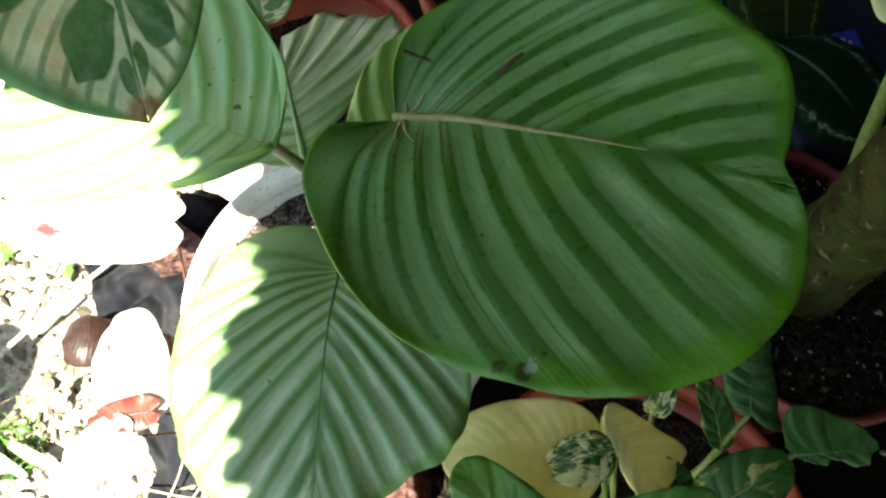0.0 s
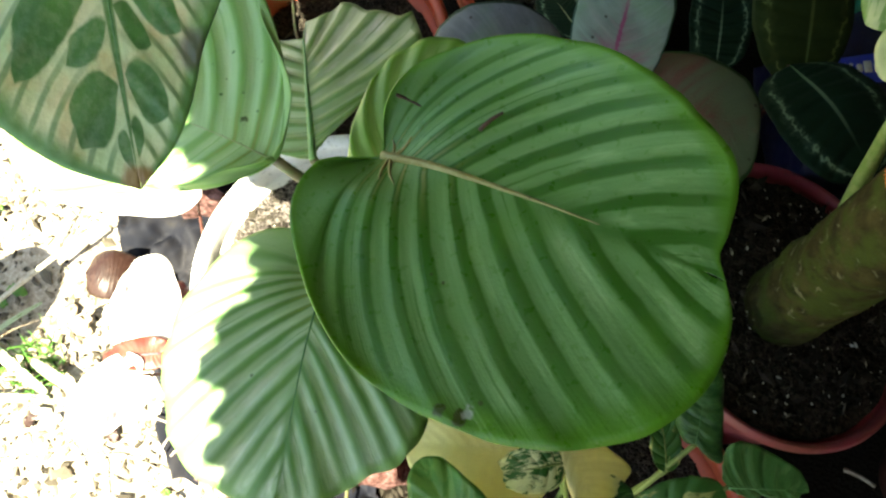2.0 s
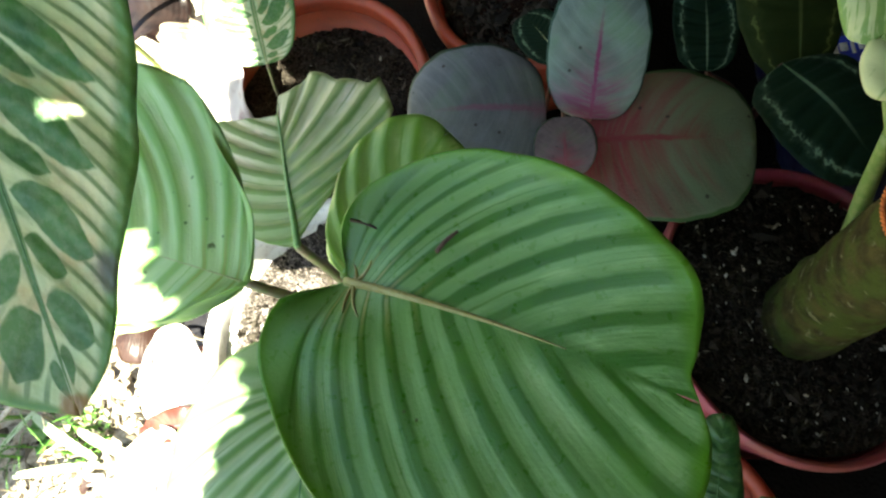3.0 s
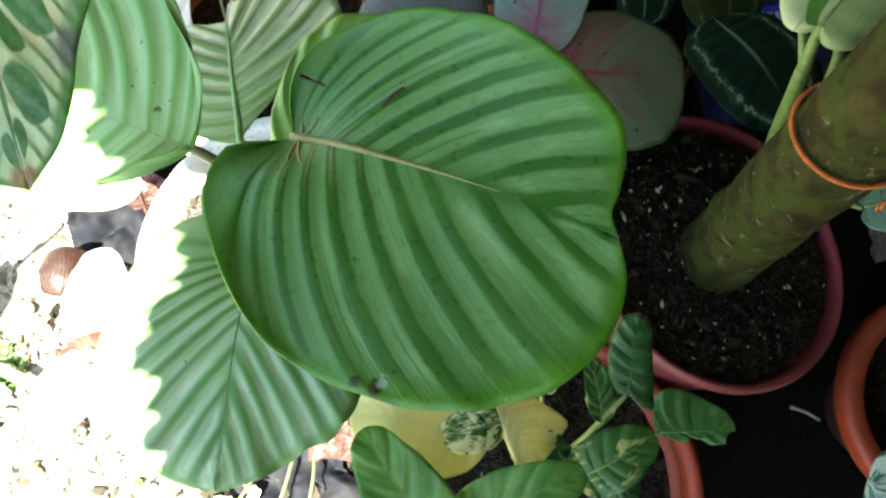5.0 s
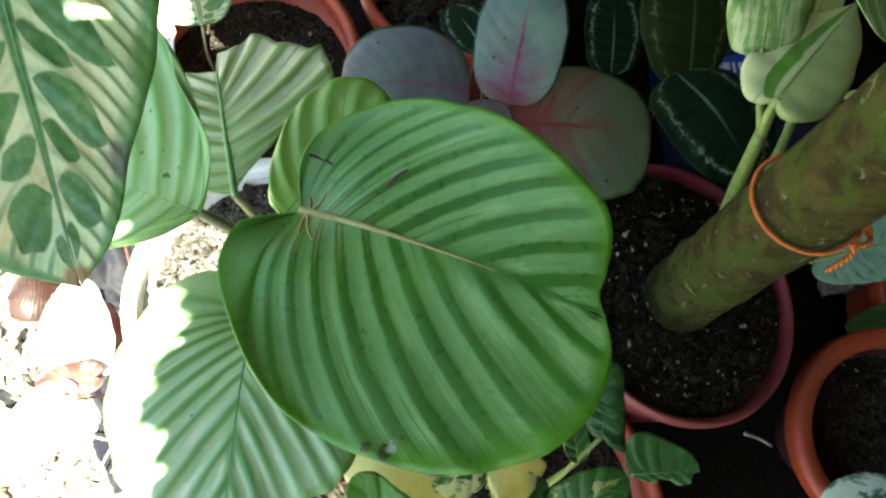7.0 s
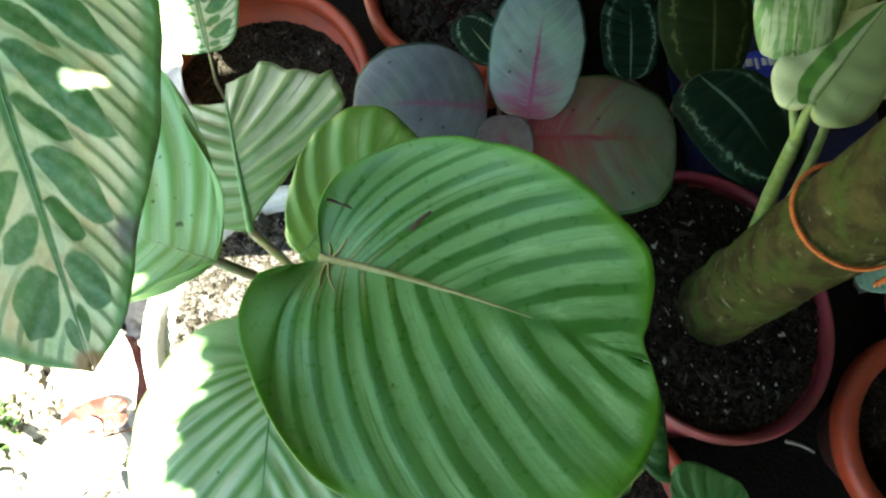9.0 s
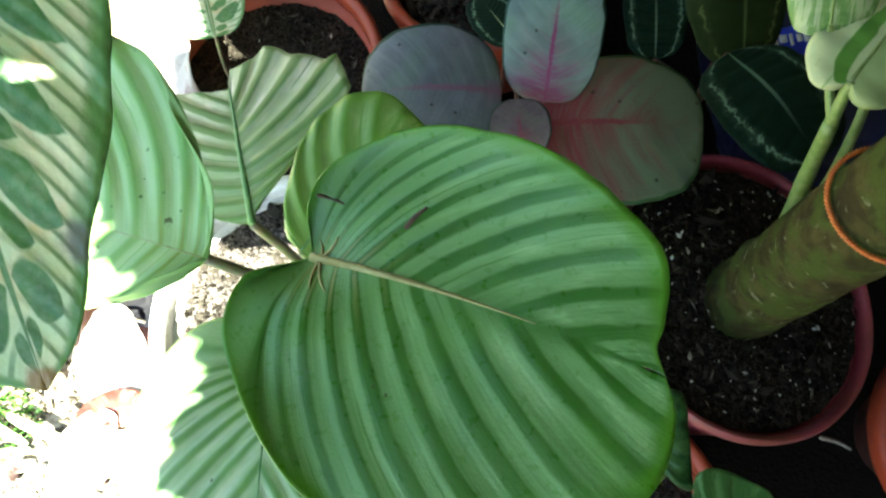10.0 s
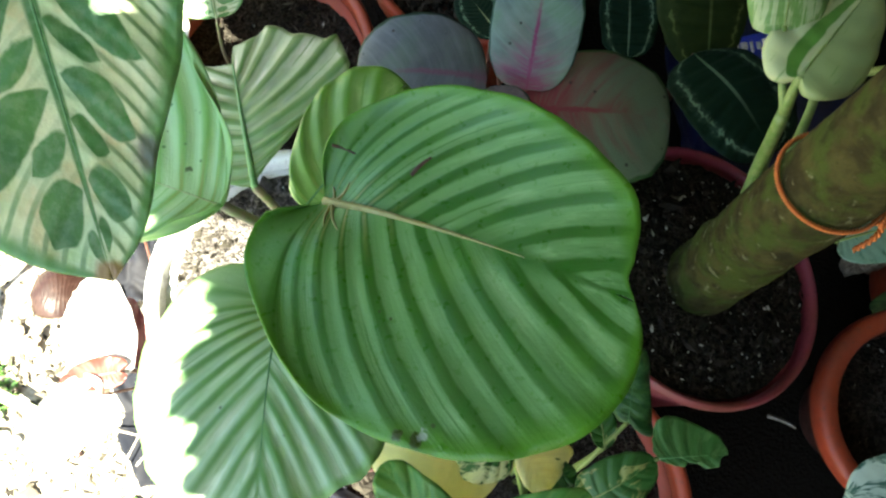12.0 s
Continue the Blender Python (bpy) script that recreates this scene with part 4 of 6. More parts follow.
# ---------------------------------------------------------------- the pole and its twine
def pole():
    ob = thing("plant_pole", (0.276, 0.212, 0.17), "mossy brown wooden pole standing in the rose-red pot", "pole")
    n, rows = 40, 90
    verts, faces = [], []
    for i in range(rows):
        z = 0.62 * i / (rows - 1)
        cx, cy = 0.08 * z, 0.07 * z
        r0 = 0.0275 + 0.002 * math.sin(z * 9) + 0.003 * math.exp(-((z - 0.05) / 0.03) ** 2)
        for k in range(n):
            t = 2 * math.pi * k / n
            q = Vector((math.cos(t) * 1.1, math.sin(t) * 1.1, z * 9))
            r = r0 + 0.0022 * noise.noise(q * 1.2) + 0.001 * noise.noise(q * 4) + 0.0005 * noise.noise(q * 12)
            for kz, kt, s in ((0.11, 2.2, 0.004), (0.19, 4.1, 0.003), (0.30, 3.4, 0.0035)):
                r += s * math.exp(-((z - kz) / 0.012) ** 2 - (math.remainder(t - kt, 2 * math.pi) / 0.4) ** 2)
            verts.append((cx + r * math.cos(t), cy + r * math.sin(t), z))
    for i in range(rows - 1):
        for k in range(n):
            j = (k + 1) % n
            faces.append((i * n + k, i * n + j, (i + 1) * n + j, (i + 1) * n + k))
    faces.append(tuple((rows - 1) * n + k for k in range(n)))
    mesh_object("trunk", verts, faces, BARK, ob)
    return ob


pole()


def twine(parent, name, points, r, closed=False, n=120, turns=26, label=""):
    """A cord of two twisted strands."""
    off = parent.matrix_world.translation
    pts = spline([Vector(q) - off for q in points], n)
    verts, faces = [], []
    sides = 6
    for strand in (0, math.pi):
        s0 = len(verts)
        for i, q in enumerate(pts):
            d = (pts[min(i + 1, n - 1)] - pts[max(i - 1, 0)]).normalized()
            a = d.cross(Vector((0.2, 0.1, 0.95))).normalized()
            b = a.cross(d)
            t = 2 * math.pi * turns * i / n + strand
            c = q + (a * math.cos(t) + b * math.sin(t)) * r * 0.55
            for k in range(sides):
                g = 2 * math.pi * k / sides
                verts.append(c + (a * math.cos(g) + b * math.sin(g)) * r * 0.62)
        for i in range(n - 1):
            for k in range(sides):
                j = (k + 1) % sides
                faces.append((s0 + i * sides + k, s0 + i * sides + j, s0 + (i + 1) * sides + j, s0 + (i + 1) * sides + k))
    return mesh_object(name, verts, faces, ROPE, parent, label)


def rope():
    ob = thing("twine_loop", (0.296, 0.229, 0.42), "orange twine tied round the mossy pole", "twine")
    c, r = Vector((0.2965, 0.2295, 0.0)), 0.0318
    ring = []
    for i in range(13):
        t = radians(-40 + 360 * i / 12)
        ring.append((c.x + r * math.cos(t), c.y + r * math.sin(t), 0.424 + 0.006 * math.cos(t + 2.2)))
    twine(ob, "loop", ring, 0.0015, n=200, turns=44)
    kx, ky, kz = c.x + r * 0.80, c.y - r * 0.68, 0.424
    knot = []
    for i in range(15):
        t = i / 14 * 2 * math.pi * 1.75
        knot.append((kx + 0.0055 * math.cos(t) + 0.001, ky + 0.0055 * math.sin(t * 1.1) - 0.002, kz + 0.0045 * math.sin(t * 1.6)))
    twine(ob, "knot", knot, 0.0016, n=90, turns=16)
    twine(ob, "loose_end", [(kx, ky, kz), (kx - 0.004, ky - 0.011, kz - 0.006), (kx - 0.012, ky - 0.016, kz - 0.02)], 0.0018, n=30, turns=5)
    twine(ob, "loose_end", [(kx, ky, kz), (kx + 0.008, ky + 0.008, kz + 0.012), (kx + 0.022, ky + 0.006, kz + 0.01), (kx + 0.03, ky - 0.004, kz - 0.002)], 0.0018, n=40, turns=8)


rope()


# ---------------------------------------------------------------- the striped plant in the white pot
def striped_plant():
    root = Vector((-0.05, 0.25, 0.222))
    ob = thing("striped_calathea", root, "calathea with large round green leaves striped in silver-green", "houseplant", "plants in pots")
    big = blade(ob, ORB, (0.0195, 0.2215, 0.508), (0.1495, 0.1545, 0.508),
                ((0, 0), (-0.007, 0.017), (-0.003, 0.036), (0.011, 0.049), (0.027, 0.058), (0.046, 0.062), (0.065, 0.062), (0.084, 0.060), (0.102, 0.055), (0.120, 0.047), (0.136, 0.035), (0.1412, 0.017), (0.1415, 0.008), (0.147, 0.0)),
                ((0, 0), (-0.010, 0.008), (-0.021, 0.019), (-0.020, 0.040), (-0.003, 0.060), (0.017, 0.077), (0.041, 0.089), (0.067, 0.093), (0.093, 0.090), (0.117, 0.082), (0.138, 0.067), (0.153, 0.047), (0.158, 0.028), (0.155, 0.012), (0.147, 0.0)),
                slope=(0.247, 0.07, -0.204), rim=(0.010, -0.09, 0.05, 1.1, -1.0, 0.2), veins=11, ripple=0.0004, wave=0.0012, sink=0.008, edge_wave=0.003, bend=0.003,
                rib=RIB_T, rib_r=0.0022, rib_to=0.72, seed=3, puff=(0.009, 0.004, -0.024, 0.026), nu=190, nw=24, label="broad round leaf with dark and pale green bands")
    tube("petiole", [root + Vector((0.02, -0.01, 0)), (0.0, 0.236, 0.3), (0.008, 0.226, 0.4), (0.0195, 0.2215, 0.491)], 0.0042, 0.0028, STEM_G, ob)
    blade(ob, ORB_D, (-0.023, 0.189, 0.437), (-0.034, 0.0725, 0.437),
          ((0, 0), (-0.009, 0.017), (0.001, 0.035), (0.015, 0.050), (0.033, 0.061), (0.053, 0.065), (0.073, 0.063), (0.092, 0.055), (0.099, 0.040), (0.112, 0.022), (0.119, 0.0)),
          ((0, 0), (-0.020, 0.011), (-0.021, 0.035), (-0.007, 0.055), (0.014, 0.067), (0.038, 0.072), (0.062, 0.070), (0.085, 0.062), (0.104, 0.046), (0.115, 0.024), (0.119, 0.0)),
          slope=(0.17, -0.02, -0.3), veins=12, ripple=0.0008, wave=0.0025, drop=0.004, sink=0.01, edge_wave=0.006, fan=0.34, power=2.7, bow=(0.12, 0.03), rib=RIB_D, rib_r=0.0009, seed=5, nu=150, nw=20, label="lower round leaf, half in bright sun")
    tube("petiole", [root + Vector((0.0, -0.02, 0)), (-0.04, 0.205, 0.3), (-0.023, 0.189, 0.426)], 0.004, 0.0026, STEM_G, ob)
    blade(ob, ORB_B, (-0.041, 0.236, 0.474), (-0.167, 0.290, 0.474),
          ((0, 0), (0.008, 0.009), (0.019, 0.018), (0.030, 0.029), (0.055, 0.038), (0.078, 0.052), (0.105, 0.060), (0.130, 0.045), (0.137, 0.0)),
          ((0, 0), (-0.002, 0.012), (0.001, 0.029), (0.012, 0.043), (0.036, 0.063), (0.052, 0.083), (0.070, 0.090), (0.094, 0.089), (0.097, 0.078), (0.085, 0.056), (0.086, 0.040), (0.110, 0.022), (0.137, 0.0)),
          slope=(0.02, -0.1, 0.0), veins=10, ripple=0.0011, wave=0.002, sink=0.006, drop=-0.006, fan=0.2, power=1.9, rib=RIB, rib_r=0.0007, seed=8, nu=130, nw=18, label="pale green leaf with dark spots, partly sunlit")
    tube("petiole", [root + Vector((-0.01, 0.01, 0)), (-0.012, 0.228, 0.33), (-0.020, 0.229, 0.42), (-0.041, 0.236, 0.469)], 0.0042, 0.0028, STEM_B, ob)
    blade(ob, ORB_C, (-0.054, 0.283, 0.364), (-0.083, 0.412, 0.364),
          ((0, 0), (0.004, 0.009), (0.015, 0.024), (0.028, 0.038), (0.055, 0.050), (0.090, 0.060), (0.130, 0.064), (0.150, 0.066), (0.136, 0.036), (0.124, 0.014), (0.119, 0.003)),
          ((0, 0), (0.011, 0.006), (0.021, 0.015), (0.028, 0.029), (0.042, 0.049), (0.061, 0.080), (0.068, 0.087), (0.084, 0.086), (0.100, 0.084), (0.099, 0.076), (0.109, 0.068), (0.119, 0.053), (0.130, 0.046), (0.142, 0.033), (0.135, 0.023), (0.134, 0.013), (0.136, 0.003), (0.121, 0.0)),
          slope=(-0.326, -0.228, 0.0), veins=9, ripple=0.0024, fan=0.02, power=1.25, bow=(0.12, 0.05), straight=True, stop=0.9, rib=RIB_M, rib_r=0.0026, seed=12, nu=150, nw=16, label="pale ribbed leaf with a torn jagged end")
    tube("petiole", [root + Vector((0.012, 0.02, 0)), (-0.038, 0.262, 0.27), (-0.046, 0.274, 0.32), (-0.054, 0.283, 0.364)], 0.0042, 0.003, STEM_B, ob)
    blade(ob, ORB_F, (-0.009, 0.248, 0.416), (0.058, 0.322, 0.416),
          ((0, 0), (0.002, 0.014), (0.014, 0.024), (0.027, 0.032), (0.040, 0.038), (0.055, 0.042), (0.070, 0.042), (0.084, 0.038), (0.096, 0.028), (0.102, 0.014), (0.100, 0.0)),
          ((0, 0), (-0.002, 0.025), (0.009, 0.040), (0.025, 0.050), (0.042, 0.053), (0.059, 0.050), (0.074, 0.043), (0.086, 0.031), (0.096, 0.017), (0.100, 0.0)),
          veins=6, ripple=0.0009, wave=0.001, drop=0.004, rib=RIB_M, rib_r=0.0009, fan=0.2, power=1.8, seed=14, nu=90, nw=14, label="young yellow-green leaf behind the broad leaf")
    tube("petiole", [root + Vector((0.02, 0.0, 0)), (-0.018, 0.245, 0.32), (-0.009, 0.248, 0.414)], 0.004, 0.0026, STEM_G, ob)
    # dry sheath fibres where the broad leaf joins its stalk
    for turn, reach in ((-2.2, 0.014), (-1.75, 0.017), (0.35, 0.012), (1.2, 0.008)):
        pts = []
        for k in range(4):
            x, y = 0.024 + reach * k / 3 * math.cos(turn + 0.12 * k), 0.220 + reach * k / 3 * math.sin(turn + 0.12 * k)
            pts.append((x, y, top_of(big, x, y) + 0.0008))
        tube("sheath_fibre", pts, 0.0012, 0.0003, RIB_T, ob, sides=5, n=8)
    # dark scars on the broad leaf
    for (x, y), (dx, dy), r in (((0.032, 0.2425), (0.011, -0.005), 0.0009), ((0.068, 0.2275), (0.010, 0.0065), 0.0013)):
        z = top_of(big, x, y) + 0.0004
        tube("scar", [(x - dx / 2, y - dy / 2, top_of(big, x - dx / 2, y - dy / 2) + 0.0002), (x, y + 0.0008, z + 0.0002), (x + dx / 2, y + dy / 2, top_of(big, x + dx / 2, y + dy / 2) + 0.0002)], r, r * 0.6, SCAR, ob, sides=6, n=8)


striped_plant()


def peacock_plant():
    root = Vector((-0.42, 0.72, -0.14))
    ob = thing("peacock_calathea", root, "calathea with cream leaves patterned in dark green ovals", "houseplant", "plants in pots")
    blade(ob, PEA, (-0.055, 0.333, 0.669), (-0.0325, 0.168, 0.669),
          ((0, 0), (0.011, 0.017), (0.022, 0.035), (0.038, 0.048), (0.057, 0.053), (0.078, 0.050), (0.098, 0.043), (0.116, 0.035), (0.134, 0.024), (0.153, 0.015), (0.167, 0.0)),
          ((0, 0), (0.010, 0.021), (0.020, 0.042), (0.037, 0.058), (0.058, 0.068), (0.081, 0.071), (0.104, 0.066), (0.125, 0.055), (0.143, 0.040), (0.158, 0.022), (0.167, 0.0)),
          slope=(-0.388, -0.03, 0.0), veins=8, ripple=0.0006, wave=0.001, fan=0.15, power=1.85, stop=0.985, bow=(0.08, 0.12), rib=RIB_M, rib_r=0.0010, seed=21, nu=130, nw=20, label="cream leaf with dark green ovals and margin")
    # leaf out of view, added for the shadow it throws on the sand
    leaf(ob, PEA_S, (-0.66, 0.16, 0.46), (-0.86, -0.06, 0.42), (0, 0, 1), 0.07, 0.07, p=0.62, veins=14, arch=0.01, rib=RIB_D, rib_r=0.0013, seed=22, label="unseen outer leaf with cream veins, added to shade the sand")
    tube("petiole", [root, (-0.5, 0.6, 0.3), (-0.58, 0.36, 0.5), (-0.66, 0.16, 0.46)], 0.004, 0.0022, STEM_G, ob, n=30)
    tube("petiole", [root, (-0.36, 0.66, 0.3), (-0.22, 0.52, 0.6), (-0.085, 0.385, 0.69), (-0.055, 0.333, 0.669)], 0.004, 0.0022, STEM_G, ob, n=30)


peacock_plant()


# ---------------------------------------------------------------- the silver and red plant in the chip-soil pot
def silver_plant():
    root = Vector((0.14, 0.545, 0.138))
    ob = thing("silver_calathea", root, "low plant with silver-grey, pink and red-green round leaves", "houseplant", "plants in pots")
    hub = Vector((0.133, 0.395, 0.22))
    leaf(ob, SILVER, (0.114, 0.383, 0.287), (0.010, 0.394, 0.292), (0, 0, 1), 0.052, 0.054, p=0.58, veins=8, ripple=0.0002, arch=0.012, drop=0.004, rib=RIB_P, rib_r=0.0003, seed=31, power=1.5, sweep=0.72, rib_to=0.75, label="silver-grey leaf with a thin dark rim")
    leaf(ob, PINK, (0.146, 0.375, 0.278), (0.172, 0.465, 0.318), (0, -0.3, 1), 0.0375, 0.036, p=0.56, veins=8, ripple=0.0002, arch=0.008, drop=0.003, rib=RIB_P, rib_r=0.0004, seed=32, power=1.5, sweep=0.72, rib_to=0.75, label="silver leaf with a magenta flare at its base")
    leaf(ob, RED, (0.140, 0.361, 0.269), (0.259, 0.338, 0.270), (0, 0, 1), 0.055, 0.062, lobe=0.004, p=0.58, veins=8, ripple=0.0002, arch=0.01, drop=0.005, rib=RIB_P, rib_r=0.0004, seed=33, power=1.5, sweep=0.72, rib_to=0.75, label="round leaf, wine red turning to dull green")
    leaf(ob, ROSY, (0.122, 0.330, 0.284), (0.127, 0.374, 0.290), (0, 0, 1), 0.023, 0.023, p=0.7, veins=7, arch=0.004, rib=RIB_P, rib_r=0.0008, seed=34, nu=36, nw=8, label="small reddish leaf")
    leaf(ob, DARK, (0.135, 0.455, 0.225), (0.108, 0.515, 0.205), (0, 0, 1), 0.022, 0.024, p=0.6, veins=7, seed=35, rib=RIB, rib_r=0.0008, nu=36, nw=8, label="small dark green leaf with pale markings")
    for q in ((0.114, 0.383, 0.285), (0.146, 0.375, 0.276), (0.140, 0.361, 0.267), (0.122, 0.330, 0.282), (0.135, 0.455, 0.223)):
        e = Vector(q)
        mid = (root + e) / 2 + Vector((0, 0.0, -0.01))
        tube("petiole", [root, mid, e], 0.0024, 0.0016, STEM_R, ob, n=12)
    for a, b in (((0.09, 0.61, 0.14), (0.02, 0.69, 0.25)), ((0.14, 0.6, 0.14), (0.2, 0.66, 0.24)), ((0.11, 0.6, 0.14), (0.1, 0.72, 0.26))):
        tube("petiole", [a, (Vector(a) + Vector(b)) / 2 + Vector((0, 0, 0.02)), b], 0.003, 0.002, STEM_R, ob, n=10)


silver_plant()


def dark_plant():
    root = Vector((0.33, 0.46, 0.0))
    ob = thing("dark_calathea", root, "dark green calathea leaves with a pale zigzag ring", "houseplant", "plants in pots")
    up = (0, -0.1, 1)
    leaf(ob, DARK, (0.300, 0.412, 0.235), (0.345, 0.312, 0.245), (0.1, 0, 1), 0.048, 0.046, p=0.58, veins=8, ripple=0.0008, arch=0.01, drop=0.006, wave=0.001, rib=RIB_D, rib_r=0.0006, seed=41, power=1.1, label="dark leaf with a pale zigzag ring")
    leaf(ob, OLIVE, (0.318, 0.408, 0.21), (0.335, 0.545, 0.23), (0.05, -0.15, 1), 0.048, 0.036, p=0.85, veins=8, ripple=0.0008, arch=0.012, drop=0.006, wave=0.001, rib=RIB_D, rib_r=0.0006, seed=42, power=1.1, label="olive-dark leaf with a faint ring")
    leaf(ob, DARK, (0.254, 0.438, 0.19), (0.264, 0.518, 0.205), up, 0.028, 0.028, p=0.6, veins=7, ripple=0.0008, arch=0.008, wave=0.002, rib=RIB_D, rib_r=0.0005, seed=43, power=1.1, label="dark leaf with scalloped pale markings")
    leaf(ob, BLUEBLACK, (0.40, 0.58, 0.3), (0.20, 0.545, 0.31), up, 0.07, 0.058, p=0.55, veins=8, ripple=0.001, arch=0.012, drop=0.01, rib=RIB_D, rib_r=0.001, seed=44, power=1.1, label="large blue-black leaf")
    for e in ((0.300, 0.412, 0.233), (0.318, 0.408, 0.208), (0.254, 0.438, 0.188), (0.40, 0.58, 0.298)):
        e = Vector(e)
        tube("petiole", [root, (root + e) / 2 + Vector((0.005, 0.01, 0.0)), e], 0.003, 0.0018, STEM_R, ob, n=12)
    leaf(ob, GREEN, (0.25, 0.56, 0.2), (0.225, 0.63, 0.22), up, 0.014, 0.014, p=0.6, seed=45, nu=30, nw=6, label="narrow bright green leaf")


dark_plant()


# ---------------------------------------------------------------- the climber on the pole
def climber():
    root = Vector((0.306, 0.262, 0.262))
    ob = thing("variegated_climber", root, "climber with white and green variegated leaves beside the pole", "houseplant", "plants in pots")
    up = (-0.2, -0.2, 1)
    joint = Vector((0.305, 0.297, 0.365))
    tube("stem", [(0.302, 0.25, 0.22), root, (0.307, 0.282, 0.31), joint], 0.0072, 0.0048, STEM_G, ob, n=16)
    tube("stem", [(0.32, 0.262, 0.24), (0.332, 0.285, 0.29), (0.338, 0.312, 0.34), (0.338, 0.326, 0.345)], 0.0042, 0.003, STEM_G, ob, n=14)
    blade(ob, CREAM_V, (0.306, 0.309, 0.400), (0.367, 0.369, 0.400),
          ((0, 0), (-0.008, 0.006), (-0.009, 0.017), (0.004, 0.029), (0.019, 0.032), (0.040, 0.028), (0.062, 0.018), (0.085, 0.0)),
          ((0, 0), (-0.009, 0.010), (-0.004, 0.023), (0.010, 0.031), (0.027, 0.031), (0.050, 0.025), (0.070, 0.014), (0.085, 0.0)),
          slope=(0.05, -0.1, 0.0), veins=6, ripple=0.0004, wave=0.0015, drop=0.006, sink=0.003, fan=0.1, power=1.6, rib=STEM_G, rib_r=0.0012, seed=51, nu=70, nw=12, label="cream leaf with a green streak along its midrib")
    leaf(ob, WHITE_V, (0.302, 0.344, 0.398), (0.315, 0.409, 0.412), up, 0.025, 0.026, lobe=0.006, p=0.6, veins=7, ripple=0.0002, arch=0.01, drop=0.006, wave=0.002, rib=STEM_G, rib_r=0.0009, seed=52, label="leaf streaked in white and green")
    leaf(ob, CREAM_V, (0.340, 0.356, 0.385), (0.359, 0.402, 0.395), up, 0.014, 0.014, p=0.6, veins=7, arch=0.005, rib=STEM_G, rib_r=0.0007, seed=56, nu=40, nw=8, label="small cream leaf behind the streaked ones")
    leaf(ob, GREY_V, (0.347, 0.432, 0.355), (0.304, 0.450, 0.365), up, 0.019, 0.019, p=0.6, veins=7, arch=0.004, seed=53, rib=STEM_G, rib_r=0.0007, nu=40, nw=8, label="small silvery green leaf")
    leaf(ob, WHITE_V, (0.330, 0.285, 0.50), (0.292, 0.405, 0.505), (0.3, -0.1, 1), 0.036, 0.03, p=0.6, veins=7, arch=0.012, seed=54, rib=STEM_G, rib_r=0.0012, label="tall pale leaf streaked in green")
    leaf(ob, GREY_V, (0.34, 0.214, 0.33), (0.43, 0.228, 0.34), up, 0.026, 0.024, lobe=0.004, p=0.6, veins=7, arch=0.006, seed=55, rib=STEM_G, rib_r=0.001, label="pale mint green leaf behind the twine")
    tube("petiole", [joint, (0.305, 0.304, 0.385), (0.306, 0.309, 0.397)], 0.004, 0.003, STEM_G, ob, n=10)
    tube("petiole", [joint, (0.304, 0.322, 0.378), (0.302, 0.344, 0.397)], 0.003, 0.0022, STEM_G, ob, n=10)
    tube("petiole", [(0.338, 0.326, 0.345), (0.350, 0.38, 0.345), (0.347, 0.432, 0.354)], 0.0024, 0.0018, STEM_G, ob, n=10)
    tube("petiole", [(0.338, 0.326, 0.345), (0.342, 0.34, 0.37), (0.340, 0.356, 0.384)], 0.0022, 0.0016, STEM_G, ob, n=10)
    tube("petiole", [(0.338, 0.326, 0.345), (0.392, 0.30, 0.42), (0.375, 0.27, 0.49), (0.330, 0.285, 0.498)], 0.003, 0.002, STEM_G, ob, n=10)
    tube("petiole", [(0.32, 0.262, 0.24), (0.33, 0.238, 0.29), (0.34, 0.214, 0.328)], 0.003, 0.002, STEM_G, ob, n=10)


climber()


